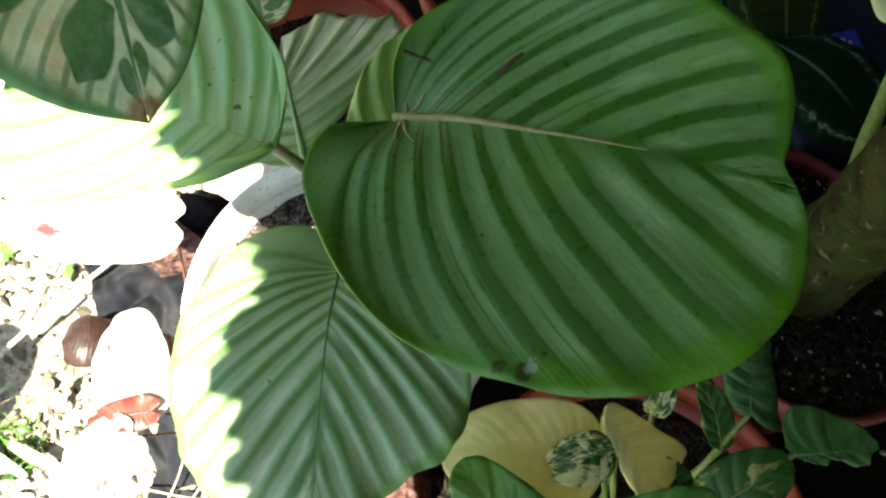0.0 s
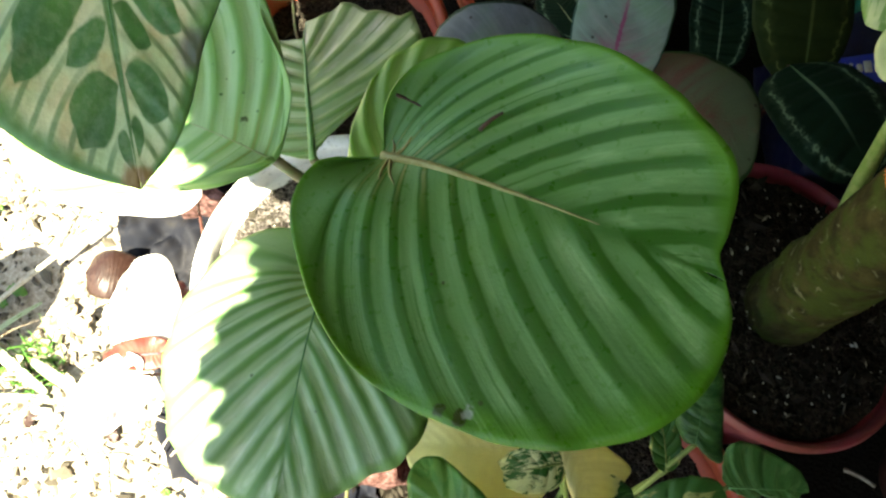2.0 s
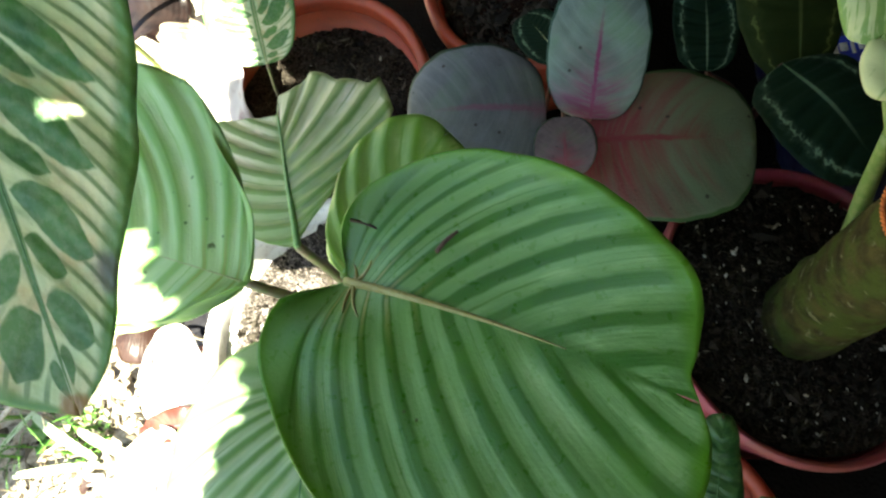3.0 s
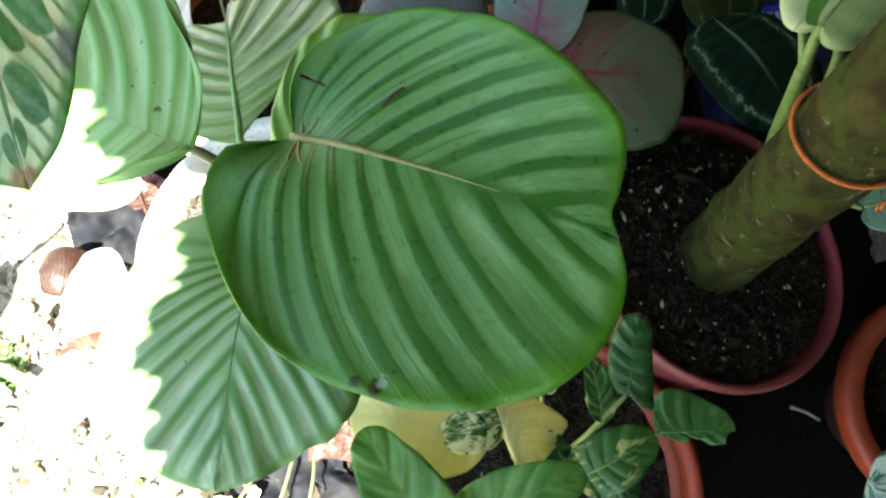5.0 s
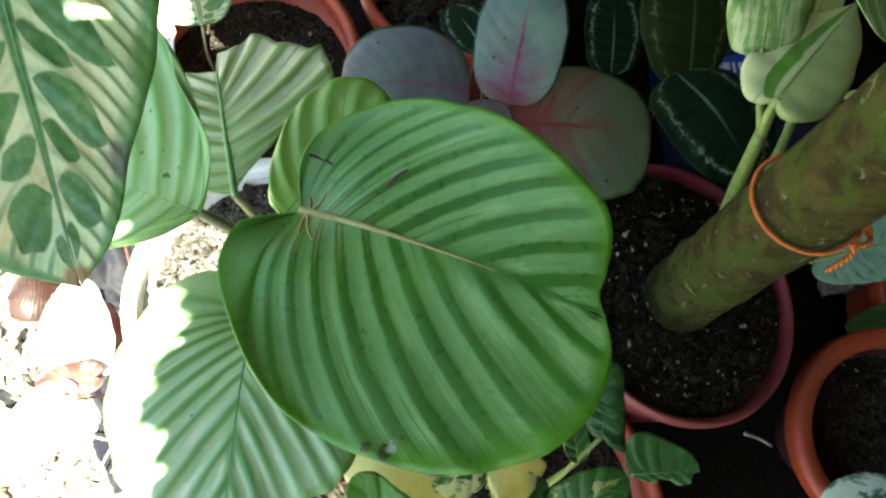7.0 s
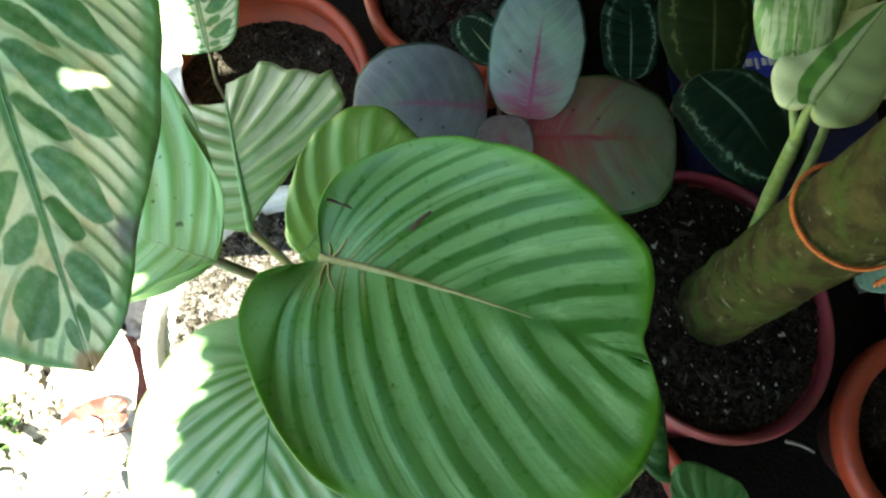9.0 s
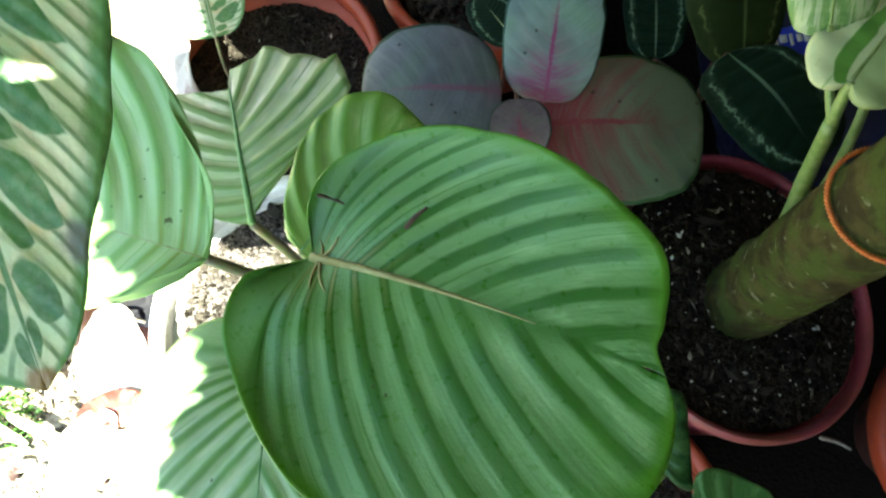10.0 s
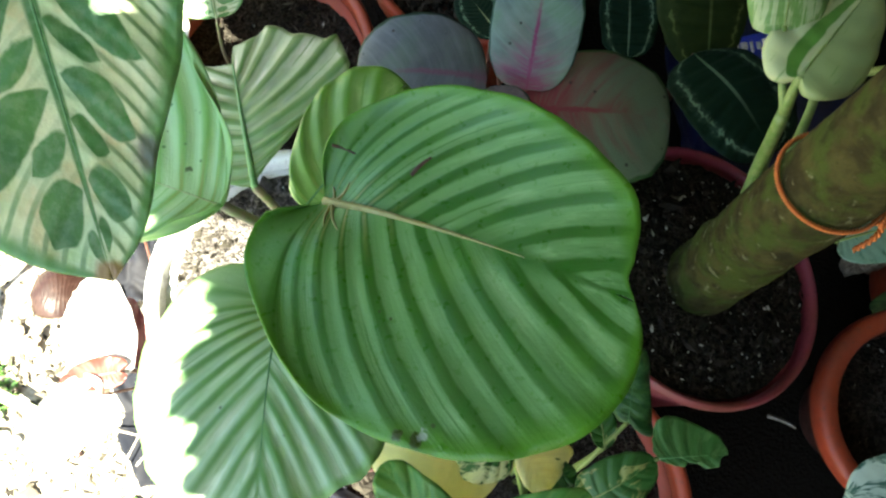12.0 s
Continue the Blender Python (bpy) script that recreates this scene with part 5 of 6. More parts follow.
# ---------------------------------------------------------------- the yellow plant in the red pot
def yellow_plant():
    root = Vector((0.115, 0.05, 0.155))
    ob = thing("yellow_climber", root, "bushy plant with pale yellow and mottled green leaves", "houseplant", "plants in pots")
    up = (0, -0.1, 1)
    rows = (
        (YELLOW, (0.092, 0.100, 0.372), (0.013, 0.106, 0.372), 0.034, 0.022, 61, "large pale yellow leaf"),
        (YGREEN, (0.100, 0.095, 0.376), (0.064, 0.089, 0.378), 0.013, 0.012, 63, "curled leaf marbled in white and green"),
        (DGREEN, (0.112, 0.086, 0.360), (0.138, 0.076, 0.362), 0.009, 0.011, 62, "small blue-green leaf under the yellow ones"),
        (YEDGE, (0.160, 0.092, 0.345), (0.157, 0.130, 0.352), 0.008, 0.009, 68, "narrow mottled leaf"),
        (GREEN, (0.072, 0.022, 0.385), (0.024, 0.095, 0.396), 0.022, 0.022, 69, "glossy green pointed leaf"),
        (GREEN, (0.055, 0.02, 0.385), (-0.012, 0.050, 0.39), 0.022, 0.02, 70, "broad green leaf"),
        (GREEN, (0.075, 0.045, 0.38), (0.142, 0.066, 0.392), 0.018, 0.018, 71, "bright green leaf"),
        (YEDGE, (0.142, 0.062, 0.36), (0.185, 0.082, 0.37), 0.018, 0.016, 72, "mottled yellow-green leaf"),
        (DGREEN, (0.155, 0.055, 0.345), (0.175, 0.06, 0.35), 0.016, 0.018, 73, "dark leaf with a round hole"),
        (YGREEN, (0.125, 0.112, 0.36), (0.135, 0.128, 0.376), 0.007, 0.007, 74, "small yellow leaf"),
    )
    for mat, b, t, wl, wr, seed, label in rows:
        leaf(ob, mat, b, t, up, wl, wr, lobe=0.004 if wl > 0.015 else 0.0, p=0.78, skew=0.18, veins=7, ripple=0.0001 if mat is YELLOW else 0.0005, fold=0.12, arch=0.005, droop=0.004, wave=0.0012,
             rib=YRIB if mat is YELLOW else STEM_G, rib_r=0.0006 if mat is YELLOW else 0.0009, seed=seed, nu=44, nw=9, label=label)
        e = Vector(b)
        q = root + Vector((random.Random(seed).uniform(-0.02, 0.02), random.Random(seed + 1).uniform(-0.02, 0.02), 0))
        tube("petiole", [q, (q + e) / 2 + Vector((0, 0, 0.012)), e - Vector((0, 0, 0.001))], 0.0021, 0.0015, STEM_G, ob, n=10)
    blade(ob, YELLOW, (0.0991, 0.1134, 0.374), (0.1187, 0.0707, 0.374),
          ((0, 0), (-0.003, 0.004), (-0.0005, 0.0092), (0.017, 0.0185), (0.0341, 0.0265), (0.039, 0.0205), (0.0423, 0.0155), (0.045, 0.0071), (0.047, 0.0)),
          ((0, 0), (0.0025, 0.002), (0.0068, 0.004), (0.0207, 0.0072), (0.0307, 0.0095), (0.0409, 0.0093), (0.045, 0.005), (0.047, 0.0)),
          slope=(0.05, -0.45, 0.0), veins=6, ripple=0.0002, wave=0.0012, drop=0.004, fan=0.1, power=1.4, rib=YRIB, rib_r=0.0005, seed=64, nu=60, nw=9, label="folded pale yellow leaf")
    tube("petiole", [root + Vector((-0.01, 0.02, 0)), (0.108, 0.09, 0.30), (0.1, 0.108, 0.35), (0.0991, 0.1134, 0.373)], 0.0021, 0.0014, STEM_G, ob, n=14)
    blade(ob, MIDGREEN, (0.1876, 0.0838, 0.368), (0.2292, 0.0824, 0.368),
          ((0, 0), (-0.003, 0.004), (-0.002, 0.010), (-0.001, 0.0166), (0.003, 0.0225), (0.0079, 0.0248), (0.0144, 0.0238), (0.022, 0.0205), (0.0291, 0.0163), (0.0345, 0.0132), (0.0384, 0.0103), (0.0417, 0.0035), (0.0418, 0.0)),
          ((0, 0), (0.002, 0.002), (0.0055, 0.003), (0.010, 0.0052), (0.0151, 0.0056), (0.0168, 0.0028), (0.0191, 0.0022), (0.0215, 0.0038), (0.0241, 0.0036), (0.026, 0.0068), (0.0299, 0.0074), (0.0353, 0.007), (0.0365, 0.003), (0.0381, 0.0013), (0.0418, 0.0)),
          slope=(-0.05, -0.12, 0.0), veins=6, ripple=0.0005, wave=0.0008, fan=0.05, power=1.3, straight=True, rib=RIB_M, rib_r=0.0009, seed=66, nu=70, nw=10, label="green leaf with a nibbled lower edge")
    tube("petiole", [root + Vector((0.02, 0.01, 0)), (0.15, 0.062, 0.30), (0.168, 0.074, 0.352), (0.1876, 0.0838, 0.367)], 0.0021, 0.0014, STEM_G, ob, n=14)
    blade(ob, DGREEN, (0.1743, 0.1066, 0.36), (0.1857, 0.1518, 0.36),
          ((0, 0), (0.0008, 0.0057), (0.0106, 0.0117), (0.0255, 0.0135), (0.038, 0.0109), (0.0451, 0.0066), (0.047, 0.0)),
          ((0, 0), (-0.0022, 0.0072), (-0.0065, 0.0151), (0.0045, 0.0141), (0.0219, 0.0111), (0.0367, 0.0089), (0.0455, 0.005), (0.047, 0.0)),
          slope=(0.1, -0.1, 0.0), veins=6, ripple=0.0006, wave=0.001, drop=0.004, fan=0.1, power=1.4, rib=RIB_D, rib_r=0.0007, seed=67, nu=60, nw=9, label="dark green folded leaf against the pot rim")
    tube("petiole", [root + Vector((0.01, 0.02, 0)), (0.14, 0.075, 0.30), (0.160, 0.094, 0.345), (0.1743, 0.1066, 0.359)], 0.0021, 0.0014, STEM_G, ob, n=14)


yellow_plant()


# ---------------------------------------------------------------- other plants round the edge
def edge_plants():
    a = thing("spotted_aglaonema", (0.47, 0.05, 0.15), "plant with dark green leaves splashed in white", "houseplant", "plants in pots")
    leaf(a, SPLASH, (0.44, 0.0, 0.27), (0.335, 0.04, 0.275), (-0.1, -0.1, 1), 0.03, 0.045, p=0.6, veins=9, arch=0.01, drop=0.006, rib=STEM_G, rib_r=0.0012, seed=81, label="white-splashed green leaf")
    tube("petiole", [(0.47, 0.05, 0.15), (0.46, 0.03, 0.22), (0.44, 0.0, 0.268)], 0.0035, 0.0025, STEM_G, a)
    leaf(a, STRAP, (0.249, 0.015, 0.60), (0.253, 0.205, 0.628), (-0.1, 0, 1), 0.034, 0.03, p=0.5, veins=9, arch=0.004, rib=STEM_G, rib_r=0.0012, seed=80, label="long deep green leaf")
    tube("petiole", [(0.47, 0.05, 0.15), (0.44, 0.02, 0.35), (0.34, -0.02, 0.55), (0.249, 0.015, 0.60)], 0.0035, 0.0022, STEM_G, a)
    leaf(a, DGREEN, (0.56, 0.2, 0.14), (0.455, 0.185, 0.13), (0, 0.3, 1), 0.016, 0.016, p=0.6, veins=9, arch=0.01, rib=STEM_G, rib_r=0.0009, seed=79, label="dark strap-shaped leaf")
    tube("petiole", [(0.47, 0.05, 0.15), (0.53, 0.13, 0.2), (0.56, 0.2, 0.14)], 0.003, 0.002, STEM_G, a)
    b = thing("green_seedling", (-0.13, 0.485, 0.14), "small plant with a green leaf veined in cream", "houseplant", "plants in pots")
    leaf(b, PEA_S, (-0.118, 0.488, 0.25), (-0.128, 0.60, 0.27), (0.1, -0.2, 1), 0.046, 0.036, p=0.62, veins=12, arch=0.006, rib=RIB, rib_r=0.0009, seed=82, label="green leaf with cream veins, half in sun")
    tube("petiole", [(-0.13, 0.478, 0.14), (-0.128, 0.482, 0.2), (-0.118, 0.488, 0.249)], 0.0018, 0.0013, STEM_B, b)
    c = thing("caladium", (-0.29, 0.22, -0.15), "caladium with white leaves flushed pink and red", "houseplant", "plants in pots")
    for mat, bb, tt, wl, wr, seed, label in (
        (CALAD, (-0.302, 0.205, 0.068), (-0.31, 0.307, 0.075), 0.042, 0.036, 84, "white leaf with a pink midrib"),
        (CALAD_P, (-0.284, 0.215, 0.05), (-0.288, 0.283, 0.056), 0.012, 0.022, 88, "pink leaf flushed red"),
        (CALAD_R, (-0.285, 0.201, 0.080), (-0.346, 0.194, 0.078), 0.016, 0.018, 86, "orange-red leaf"),
        (CALAD, (-0.300, 0.178, 0.086), (-0.375, 0.122, 0.07), 0.03, 0.036, 87, "broad white leaf"),
        (CALAD, (-0.228, 0.352, 0.17), (-0.375, 0.36, 0.2), 0.042, 0.035, 89, "large white leaf in full sun"),
    ):
        leaf(c, mat, bb, tt, (0, 0, 1), wl, wr, lobe=0.012, p=0.75, skew=0.2, veins=8, arch=0.006, wave=0.002, rib=RIB_P, rib_r=0.001, seed=seed, nu=44, nw=9, label=label)
        tube("petiole", [(-0.29, 0.22, -0.15), (-0.285, (0.22 + bb[1]) / 2, -0.04), bb], 0.002, 0.0014, STEM_R, c, n=10)


edge_plants()


# ---------------------------------------------------------------- things on the ground
def stick(points, r0, r1, label, mat=TWIG):
    off = Vector(points[0])
    v, f = tube_data([Vector(q) - off for q in points], r0, r1, 7, 20)
    ob = mesh_object("stick", v, f, mat)
    ob.location = off
    return tagged(ob, label, "stick", "fallen sticks")


stick([(-0.79, 0.15, -0.118), (-0.732, 0.197, -0.112), (-0.555, 0.354, -0.108), (-0.41, 0.464, -0.108)], 0.0042, 0.0032, "long bleached dry stick lying on the sandy ground", BONE)


def loose_leaf(name, mat, base, tip, wl, wr, seed, label, group, normal=(0, 0, 1), category="fallen leaf", **more):
    """A fallen leaf lying by itself."""
    ob = thing(name, base, label, category, group)
    leaf(ob, mat, base, tip, normal, wl, wr, seed=seed, name="blade", nu=36, nw=8, rib=TWIG, rib_r=0.0004, **more)
    return ob


DRY = "fallen dry leaves"
loose_leaf("fallen_leaf", BROWN, (-0.416, 0.324, -0.07), (-0.470, 0.326, -0.062), 0.032, 0.032, 101, "round reddish brown dead leaf with a pale stalk", DRY, p=0.55, arch=0.01, lobe=0.012, drop=0.01, veins=6)
stick([(-0.418, 0.324, -0.071), (-0.40, 0.327, -0.075), (-0.384, 0.326, -0.10), (-0.375, 0.322, -0.148)], 0.003, 0.0026, "short yellow-green leaf stalk on the sand")
loose_leaf("fallen_leaf", BLEACH, (-0.178, 0.425, 0.196), (-0.192, 0.556, 0.205), 0.036, 0.034, 107, "large bleached pinkish dry leaf curled over the pot rim", DRY, normal=(-0.25, 0, 1), arch=0.008, wave=0.004, p=0.5, ripple=0.0016, veins=9)
loose_leaf("fallen_leaf", BLEACH, (-0.195, 0.415, 0.17), (-0.25, 0.50, 0.14), 0.03, 0.034, 108, "bleached white dry leaf hanging down the pot", DRY, normal=(-0.8, -0.2, 1), arch=0.01, wave=0.005, p=0.55, ripple=0.0012)
# added leaf whose pale colour stands in for sunlit white at the rim
loose_leaf("fallen_leaf", BLEACH, (-0.105, 0.345, 0.199), (-0.195, 0.410, 0.202), 0.030, 0.030, 109, "pale dry leaf added for the sunlit white across the pot rim", DRY, normal=(-0.1, -0.25, 1), arch=0.006, wave=0.004, p=0.5, ripple=0.0012)
loose_leaf("fallen_leaf", TAN, (-0.20, 0.565, 0.185), (-0.27, 0.545, 0.15), 0.035, 0.04, 102, "curled tan dry leaf lying on the pot rim", DRY, arch=0.02, wave=0.006, p=0.6, ripple=0.0012)
loose_leaf("fallen_leaf", BROWN_SHADED, (-0.325, 0.73, 0.0), (-0.44, 0.745, 0.01), 0.045, 0.05, 103, "dark brown crumpled dry leaf with its shade painted in", DRY, arch=0.02, wave=0.01, p=0.6)
loose_leaf("fallen_leaf", TAN, (-0.26, 0.64, 0.05), (-0.33, 0.60, 0.02), 0.03, 0.03, 104, "pale curled dry leaf on the ground", DRY, arch=0.02, wave=0.006, p=0.6)

loose_leaf("fallen_leaf", BROWN, (0.29, 0.60, 0.16), (0.36, 0.585, 0.165), 0.03, 0.03, 105, "dull brown dead leaf among the dark leaves", DRY, arch=0.012, p=0.6)
loose_leaf("fallen_leaf", YGREEN, (0.355, 0.555, 0.19), (0.415, 0.585, 0.2), 0.012, 0.012, 106, "pale yellow scrap of leaf behind dark leaves", DRY, arch=0.01, p=0.6)

rnd = random.Random(77)
for i in range(46):
    x, y = rnd.uniform(-0.72, -0.3), rnd.uniform(0.0, 0.62)
    a, l = rnd.uniform(0, 6.28), rnd.uniform(0.012, 0.04)
    z = ground_z(x, y) + 0.004
    mat = rnd.choice((TAN, TAN, BROWN, CALAD, GREEN))
    loose_leaf("fallen_leaf", mat, (x, y, z + rnd.uniform(0, 0.006)), (x + l * math.cos(a), y + l * math.sin(a), z + rnd.uniform(0, 0.012)), l * 0.28, l * 0.3, 200 + i,
               {id(TAN): "small tan dry leaf on sandy ground", id(BROWN): "small dark brown dry leaf on the ground", id(CALAD): "small bleached dry leaf on the ground", id(GREEN): "small fallen green leaf on the sand"}[id(mat)], DRY,
               (rnd.uniform(-0.5, 0.5), rnd.uniform(-0.5, 0.5), 1), arch=l * 0.15, wave=0.002)
for i in range(30):
    x, y = rnd.uniform(-0.7, -0.28), rnd.uniform(0.0, 0.6)
    a, l = rnd.uniform(0, 6.28), rnd.uniform(0.03, 0.11)
    z = ground_z(x, y) + 0.004
    q = Vector((x, y, z))
    d = Vector((math.cos(a), math.sin(a), 0)) * l
    e = q + d
    e.z = ground_z(e.x, e.y) + rnd.uniform(0.004, 0.02)
    stick([q, (q + e) / 2 + Vector((rnd.uniform(-0.006, 0.006), rnd.uniform(-0.006, 0.006), 0.004)), e], rnd.uniform(0.0008, 0.002), 0.0007, "thin dry twig on the sandy ground")


for a, q, w in (((-0.693, 0.197), (-0.573, 0.305), 0.004), ((-0.629, 0.253), (-0.548, 0.183), 0.007), ((-0.56, 0.223), (-0.478, 0.175), 0.007), ((-0.661, 0.172), (-0.544, 0.177), 0.006)):
    za, zq = ground_z(*a) + 0.03, ground_z(*q) + 0.008
    loose_leaf("grass_blade", GRASS, (a[0], a[1], za), (q[0], q[1], zq), w, w, int(w * 9000), "long bleached green grass blade lying on sand", "long grass blades", category="grass blade", arch=0.01, p=0.5)


for a, q in (((-0.375, 0.10), (-0.325, 0.235)), ((-0.355, 0.105), (-0.29, 0.20)), ((-0.395, 0.155), (-0.30, 0.13))):
    stick([(a[0], a[1], -0.118), ((a[0] + q[0]) / 2 + 0.009, (a[1] + q[1]) / 2 - 0.004, -0.114), (q[0], q[1], -0.112)], 0.0014, 0.0008, "thin pale twig lying across dark litter")


def on_sand(rnd):
    x, y = rnd.uniform(-0.8, -0.24), rnd.uniform(-0.1, 0.7)
    return x, y, ground_z(x, y) + 0.002


litter = bits("ground_litter", None, 2600, on_sand, 0.0032, speckled("ground_litter_bits", (0.008, 0.006, 0.005), (0.3, 0.26, 0.2)), 91, 0.5, 1.9)
tagged(litter, "dark and pale crumbs of dry litter on sand", "litter", "", "stuff")


def on_bed(rnd):
    x, y = rnd.uniform(-0.25, 0.02), rnd.uniform(-0.12, 0.12)
    return x, y, ground_z(x, y) + 0.002


bed = bits("bed_litter", None, 1500, on_bed, 0.004, CRUMB, 93, 0.5, 1.9)
tagged(bed, "dark crumbs of soil and litter between pots", "litter", "", "stuff")
straw = bits("dry_straw", None, 420, on_sand, 0.0016, STRAW, 92, 0.7, 9.0)
tagged(straw, "bleached dry grass straws scattered on sand", "straw", "", "stuff")


def grass(name, cx, cy, r, count, h, seed, mat, label):
    rnd = random.Random(seed)
    verts, faces, uv = [], [], []
    for _ in range(count):
        q, a = r * math.sqrt(rnd.random()), rnd.uniform(0, 6.28)
        x, y = cx + q * math.cos(a), cy + q * math.sin(a)
        z = ground_z(x, y) - 0.003
        d, l, w = rnd.uniform(0, 6.28), h * rnd.uniform(0.5, 1.2), rnd.uniform(0.0012, 0.003)
        lean = rnd.uniform(0.3, 1.0)
        k = len(verts)
        for i in range(5):
            f = i / 4
            c = Vector((x + math.cos(d) * l * lean * f * f, y + math.sin(d) * l * lean * f * f, z + l * f * (1 - 0.35 * lean * f)))
            s = Vector((-math.sin(d), math.cos(d), 0)) * w * (1 - f * 0.9)
            verts += [c - s, c + s]
            uv += [(f, -1), (f, 1)]
        for i in range(4):
            faces.append((k + 2 * i, k + 2 * i + 1, k + 2 * i + 3, k + 2 * i + 2))
    ob = mesh_object(name, verts, faces, mat, uvs={"leaf": uv, "plane": uv})
    m = ob.modifiers.new("thickness", "SOLIDIFY")
    m.thickness = 0.0003
    return tagged(ob, label, "grass", "", "stuff")


grass("grass", -0.568, 0.221, 0.04, 90, 0.035, 5, GREEN, "low green weeds growing in dry sand")
grass("dry_grass", -0.68, 0.22, 0.10, 24, 0.13, 6, TAN, "long bleached dry grass blades")
grass("green_grass", -0.73, 0.24, 0.10, 60, 0.12, 7, GREEN, "tuft of long green grass blades")


# ---------------------------------------------------------------- bags, basin and rubble round the pots
def crumpled(name, place, size, mat, seed, label, category, amount=0.25, kind=""):
    """A box-like sack with crumpled faces."""
    bm = bmesh.new()
    bmesh.ops.create_cube(bm, size=1.0)
    bmesh.ops.subdivide_edges(bm, edges=bm.edges[:], cuts=9, use_grid_fill=True)
    for v in bm.verts:
        q = v.co.copy()
        n = q.normalized()
        v.co = q * 0.8 + n * 0.14
        v.co += n * amount * 0.35 * noise.noise(q * 3.1 + Vector((seed, 0, 0))) + n * amount * 0.2 * noise.noise(q * 9 + Vector((0, seed, 0)))
        v.co = Vector((v.co.x * size[0], v.co.y * size[1], (v.co.z + 0.5) * size[2]))
    me = bpy.data.meshes.new(name)
    bm.to_mesh(me)
    bm.free()
    me.polygons.foreach_set("use_smooth", [True] * len(me.polygons))
    me.materials.append(mat)
    ob = new(name, me)
    ob.location = place
    return tagged(ob, label, category, "", kind)


sack = crumpled("plastic_sack", (0.425, 0.445, 0.0), (0.16, 0.17, 0.12), BLUEP, 3.0, "crumpled shiny blue plastic sack with white print", "plastic sack")
bm = bmesh.new()
bmesh.ops.create_grid(bm, x_segments=14, y_segments=6, size=0.5)
for v in bm.verts:
    v.co = Vector((v.co.x * 0.062, v.co.y * 0.03 + 0.006 * v.co.x, 0.003 * noise.noise(v.co * 5)))
panel = part("printed_panel", bm, BLUEB, sack, "bright blue printed panel")
panel.location = (-0.026, 0.019, 0.130)
md = panel.modifiers.new("thickness", "SOLIDIFY")
md.thickness = 0.0015
for k in range(7):
    bm = bmesh.new()
    bmesh.ops.create_cube(bm, size=1.0)
    bmesh.ops.scale(bm, vec=(0.003 + 0.002 * (k % 3), 0.008 + 0.004 * (k % 2), 0.0016), verts=bm.verts)
    bmesh.ops.bevel(bm, geom=bm.edges[:], offset=0.0004, segments=1, affect="EDGES")
    bar = part("print_bar", bm, WHITEP, panel)
    bar.location = (-0.026 + 0.0075 * k, 0.001 * (k % 3), 0.0025)
brick = crumpled("rubble_stone", (-0.335, 0.452, -0.14), (0.085, 0.065, 0.085), earth("crumbling_red_brick", (0.06, 0.026, 0.022), (0.28, 0.16, 0.15), 90), 5.0, "crumbling pinkish red brick lump beside the bag", "stone", 0.35)


def folded_sheet(place, size, turn, seed, label):
    """A sheet of black plastic lying in sharp folds with a torn outline."""
    n = 44
    verts, faces = [], []
    for j in range(n + 1):
        for i in range(n + 1):
            u, v = i / n * 2 - 1, j / n * 2 - 1
            q = Vector((u * 1.7 + seed, v * 1.7, seed * 0.7))
            k = 1 + 0.28 * noise.noise(Vector((math.atan2(v, u) * 1.6, seed, 1.0)))
            h = 0.5 * abs(noise.noise(q * 0.9)) + 0.12 * abs(noise.noise(q * 2.1))
            verts.append((u * size[0] * k, v * size[1] * k, size[2] * (h * 1.3 + 0.1)))
    for j in range(n):
        for i in range(n):
            a = j * (n + 1) + i
            faces.append((a, a + 1, a + n + 2, a + n + 1))
    ob = mesh_object("bag_or_dark_patch", verts, faces, SHEET)
    ob.matrix_world = Matrix.Translation(place) @ Matrix.Rotation(turn, 4, "Z")
    md = ob.modifiers.new("thickness", "SOLIDIFY")
    md.thickness = 0.0006
    return tagged(ob, label, "plastic bag")


folded_sheet((-0.38, 0.385, -0.138), (0.075, 0.085, 0.075), 0.3, 3.3, "torn black plastic nursery bag lying in folds")
# no bag here: an added dark sheet stands in for the dark ground
folded_sheet((-0.335, 0.165, -0.142), (0.05, 0.085, 0.022), 0.3, 7.7, "crumpled dark sheet standing in for dark ground in the litter")
folded_sheet((-0.195, 0.408, -0.01), (0.055, 0.05, 0.20), 0.5, 5.1, "black plastic nursery bag standing in folds between two pots")
# added black sheet in place of the shade under the lower leaf
folded_sheet((-0.115, 0.05, 0.0), (0.06, 0.045, 0.045), 0.2, 9.4, "black sheet standing in for the shade between two pots")
for a, q in (((-0.150, 0.085, 0.012), (-0.185, 0.025, 0.045)), ((-0.120, 0.095, 0.01), (-0.135, 0.02, 0.05)), ((-0.100, 0.09, 0.012), (-0.098, 0.03, 0.055)), ((-0.21, 0.075, 0.0), (-0.155, 0.05, 0.04))):
    stick([a, ((a[0] + q[0]) / 2 + 0.004, (a[1] + q[1]) / 2, (a[2] + q[2]) / 2 + 0.008), q], 0.0022, 0.0014, "pale dry stem standing out of dark litter", STEM_B)
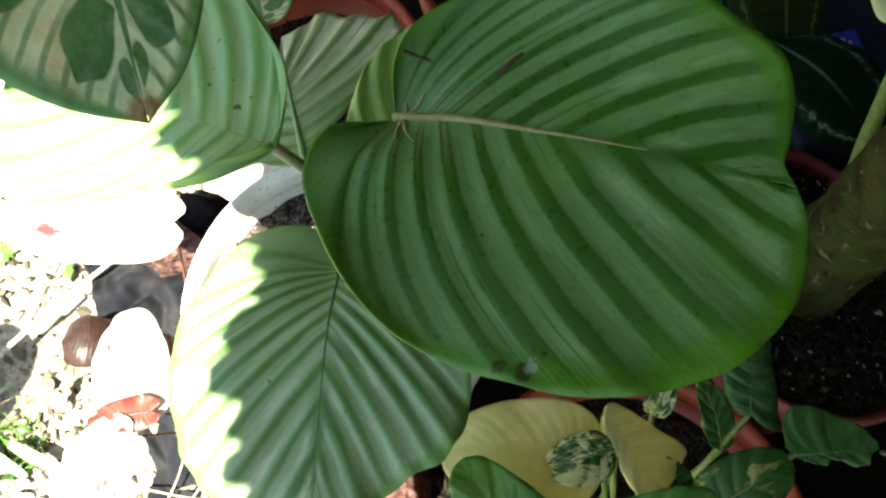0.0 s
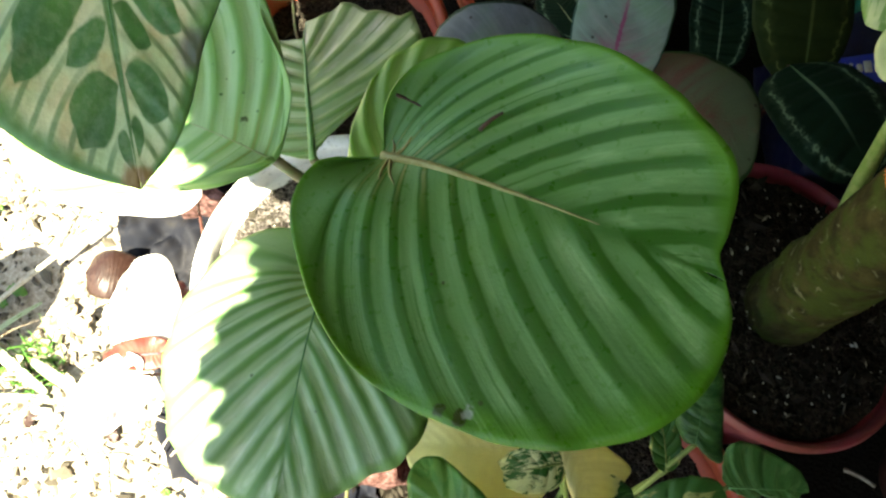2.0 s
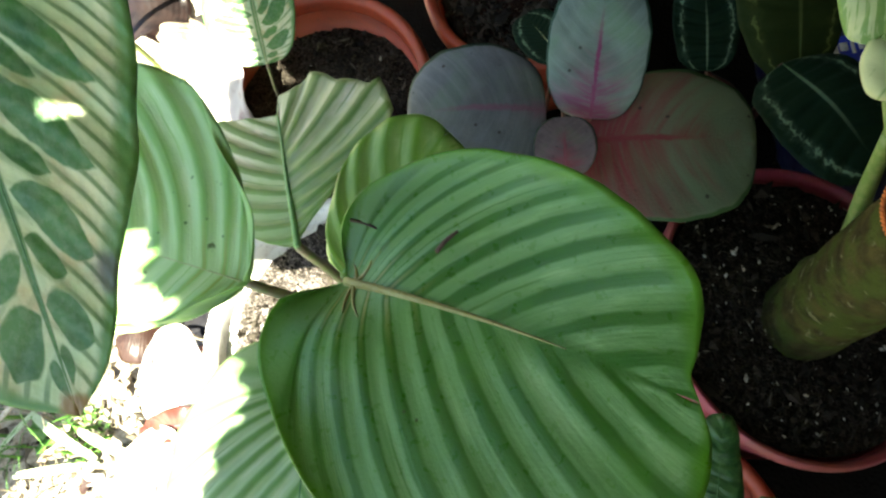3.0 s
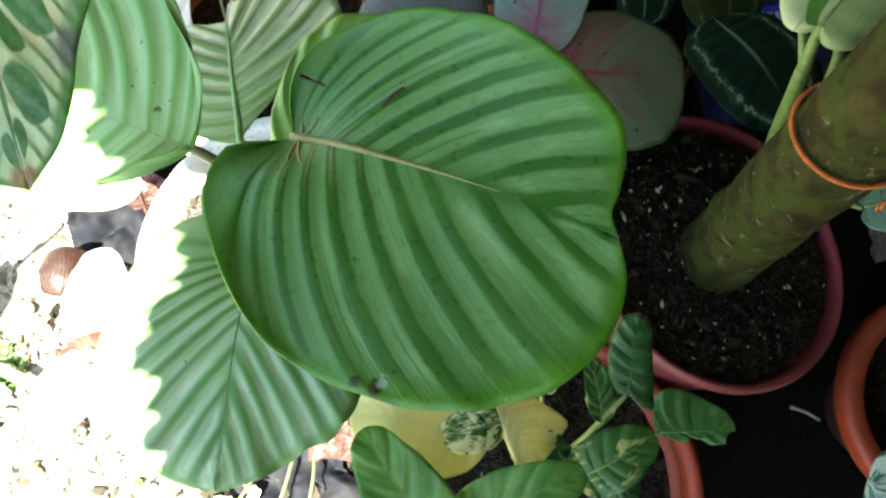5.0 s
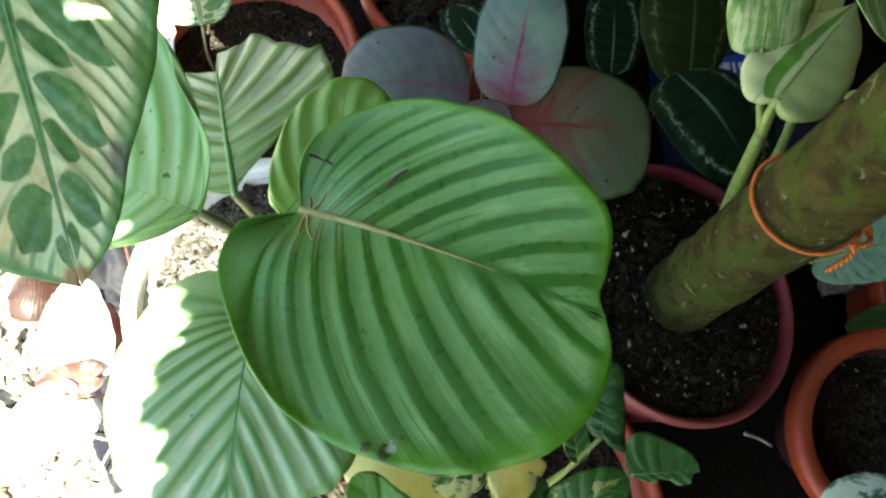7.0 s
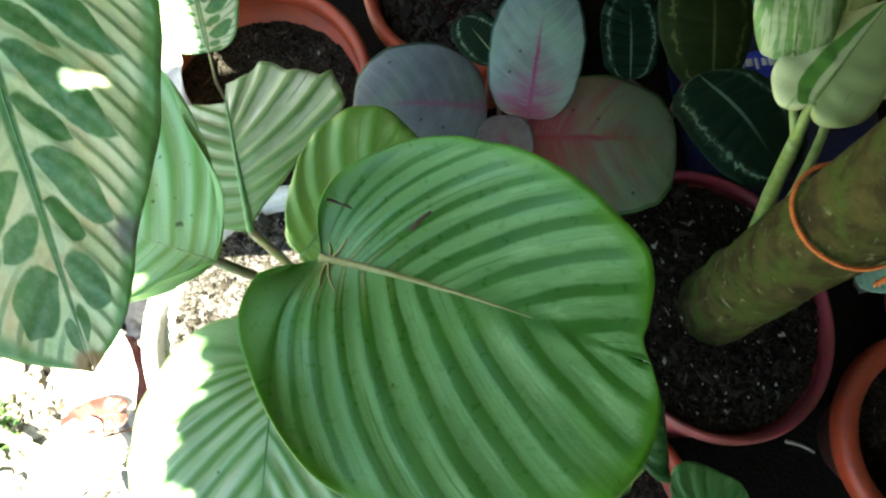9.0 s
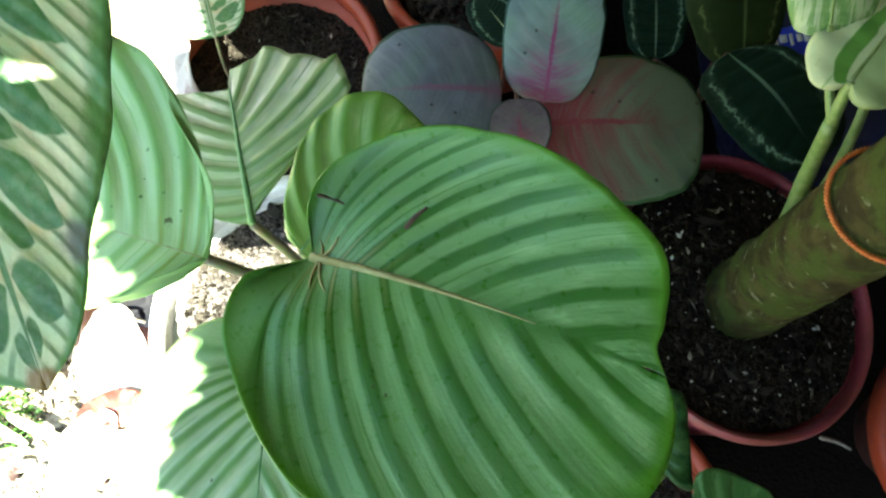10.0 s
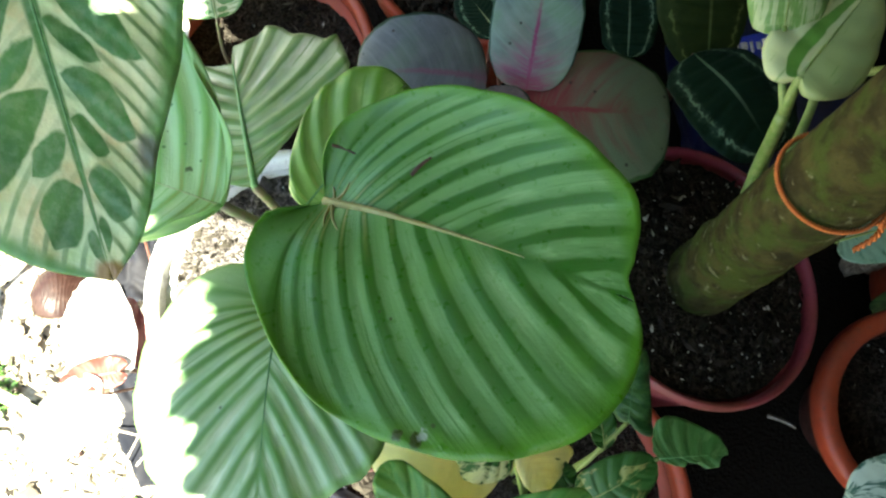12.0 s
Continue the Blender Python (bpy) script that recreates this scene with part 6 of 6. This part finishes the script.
for k, (x, y) in enumerate(((-0.205, 0.04), (-0.185, 0.03), (-0.150, 0.028), (-0.172, 0.048), (-0.222, 0.03), (-0.128, 0.022))):
    loose_leaf("fallen_leaf", BLEACH, (x, y, 0.012), (x + 0.018 * math.cos(k * 2.1), y + 0.018 * math.sin(k * 2.1), 0.026), 0.008, 0.009, 120 + k, "small bleached scrap of dry leaf on dark litter", DRY, arch=0.004, wave=0.002)
crumpled("rubble_stone", (-0.056, 0.104, 0.0), (0.045, 0.05, 0.12), bpy.data.materials["crumbling_red_brick"], 8.0, "pale pinkish brick fragment standing beside the red pot", "stone", 0.3)
stone = crumpled("stone", (0.527, 0.262, 0.0), (0.05, 0.045, 0.09), earth("pale_rough_stone", (0.2, 0.16, 0.13), (0.4, 0.35, 0.3), 120), 2.0, "pale rough stone between the pots", "stone", 0.35)
stick([(0.375, 0.098, 0.045), (0.392, 0.092, 0.035), (0.405, 0.084, 0.03)], 0.0022, 0.0016, "short pale root poking out below a pot")
stick([(0.40, 0.262, 0.16), (0.43, 0.275, 0.17), (0.47, 0.255, 0.16)], 0.0012, 0.0009, "thin reddish twig arching between the pots")


def basin():
    ob = thing("plastic_basin", (0.50, 0.64, 0.0), "teal green plastic basin with a rolled rim", "basin")
    lathe("body", [(0.05, 0.0), (0.056, 0.004), (0.066, 0.14), (0.064, 0.14), (0.054, 0.008), (0.01, 0.006)], TEALP, ob)
    lathe("rim", [(0.064, 0.141), (0.064, 0.146), (0.069, 0.149), (0.073, 0.146), (0.073, 0.139), (0.067, 0.138)], TEALP, ob)


basin()

# plain unseen walls, added to close the bed behind the plants against skylight
for name, c, s in (("unseen_wall_right", (0.95, 0.5, 0.75), (0.1, 1.9, 1.7)), ("unseen_wall_back", (0.35, 1.4, 0.75), (2.0, 0.1, 1.7)), ("unseen_wall_front", (0.72, -0.62, 0.7), (1.0, 0.1, 1.6))):
    bm = bmesh.new()
    bmesh.ops.create_cube(bm, size=1.0)
    bmesh.ops.scale(bm, vec=s, verts=bm.verts)
    bmesh.ops.translate(bm, vec=c, verts=bm.verts)
    ob = part(name, bm, earth("plain_" + name, (0.06, 0.055, 0.045), (0.16, 0.15, 0.12), 8), None)
    tagged(ob, "unseen plain dark wall added to keep light off the bed", "wall", "", "structure")
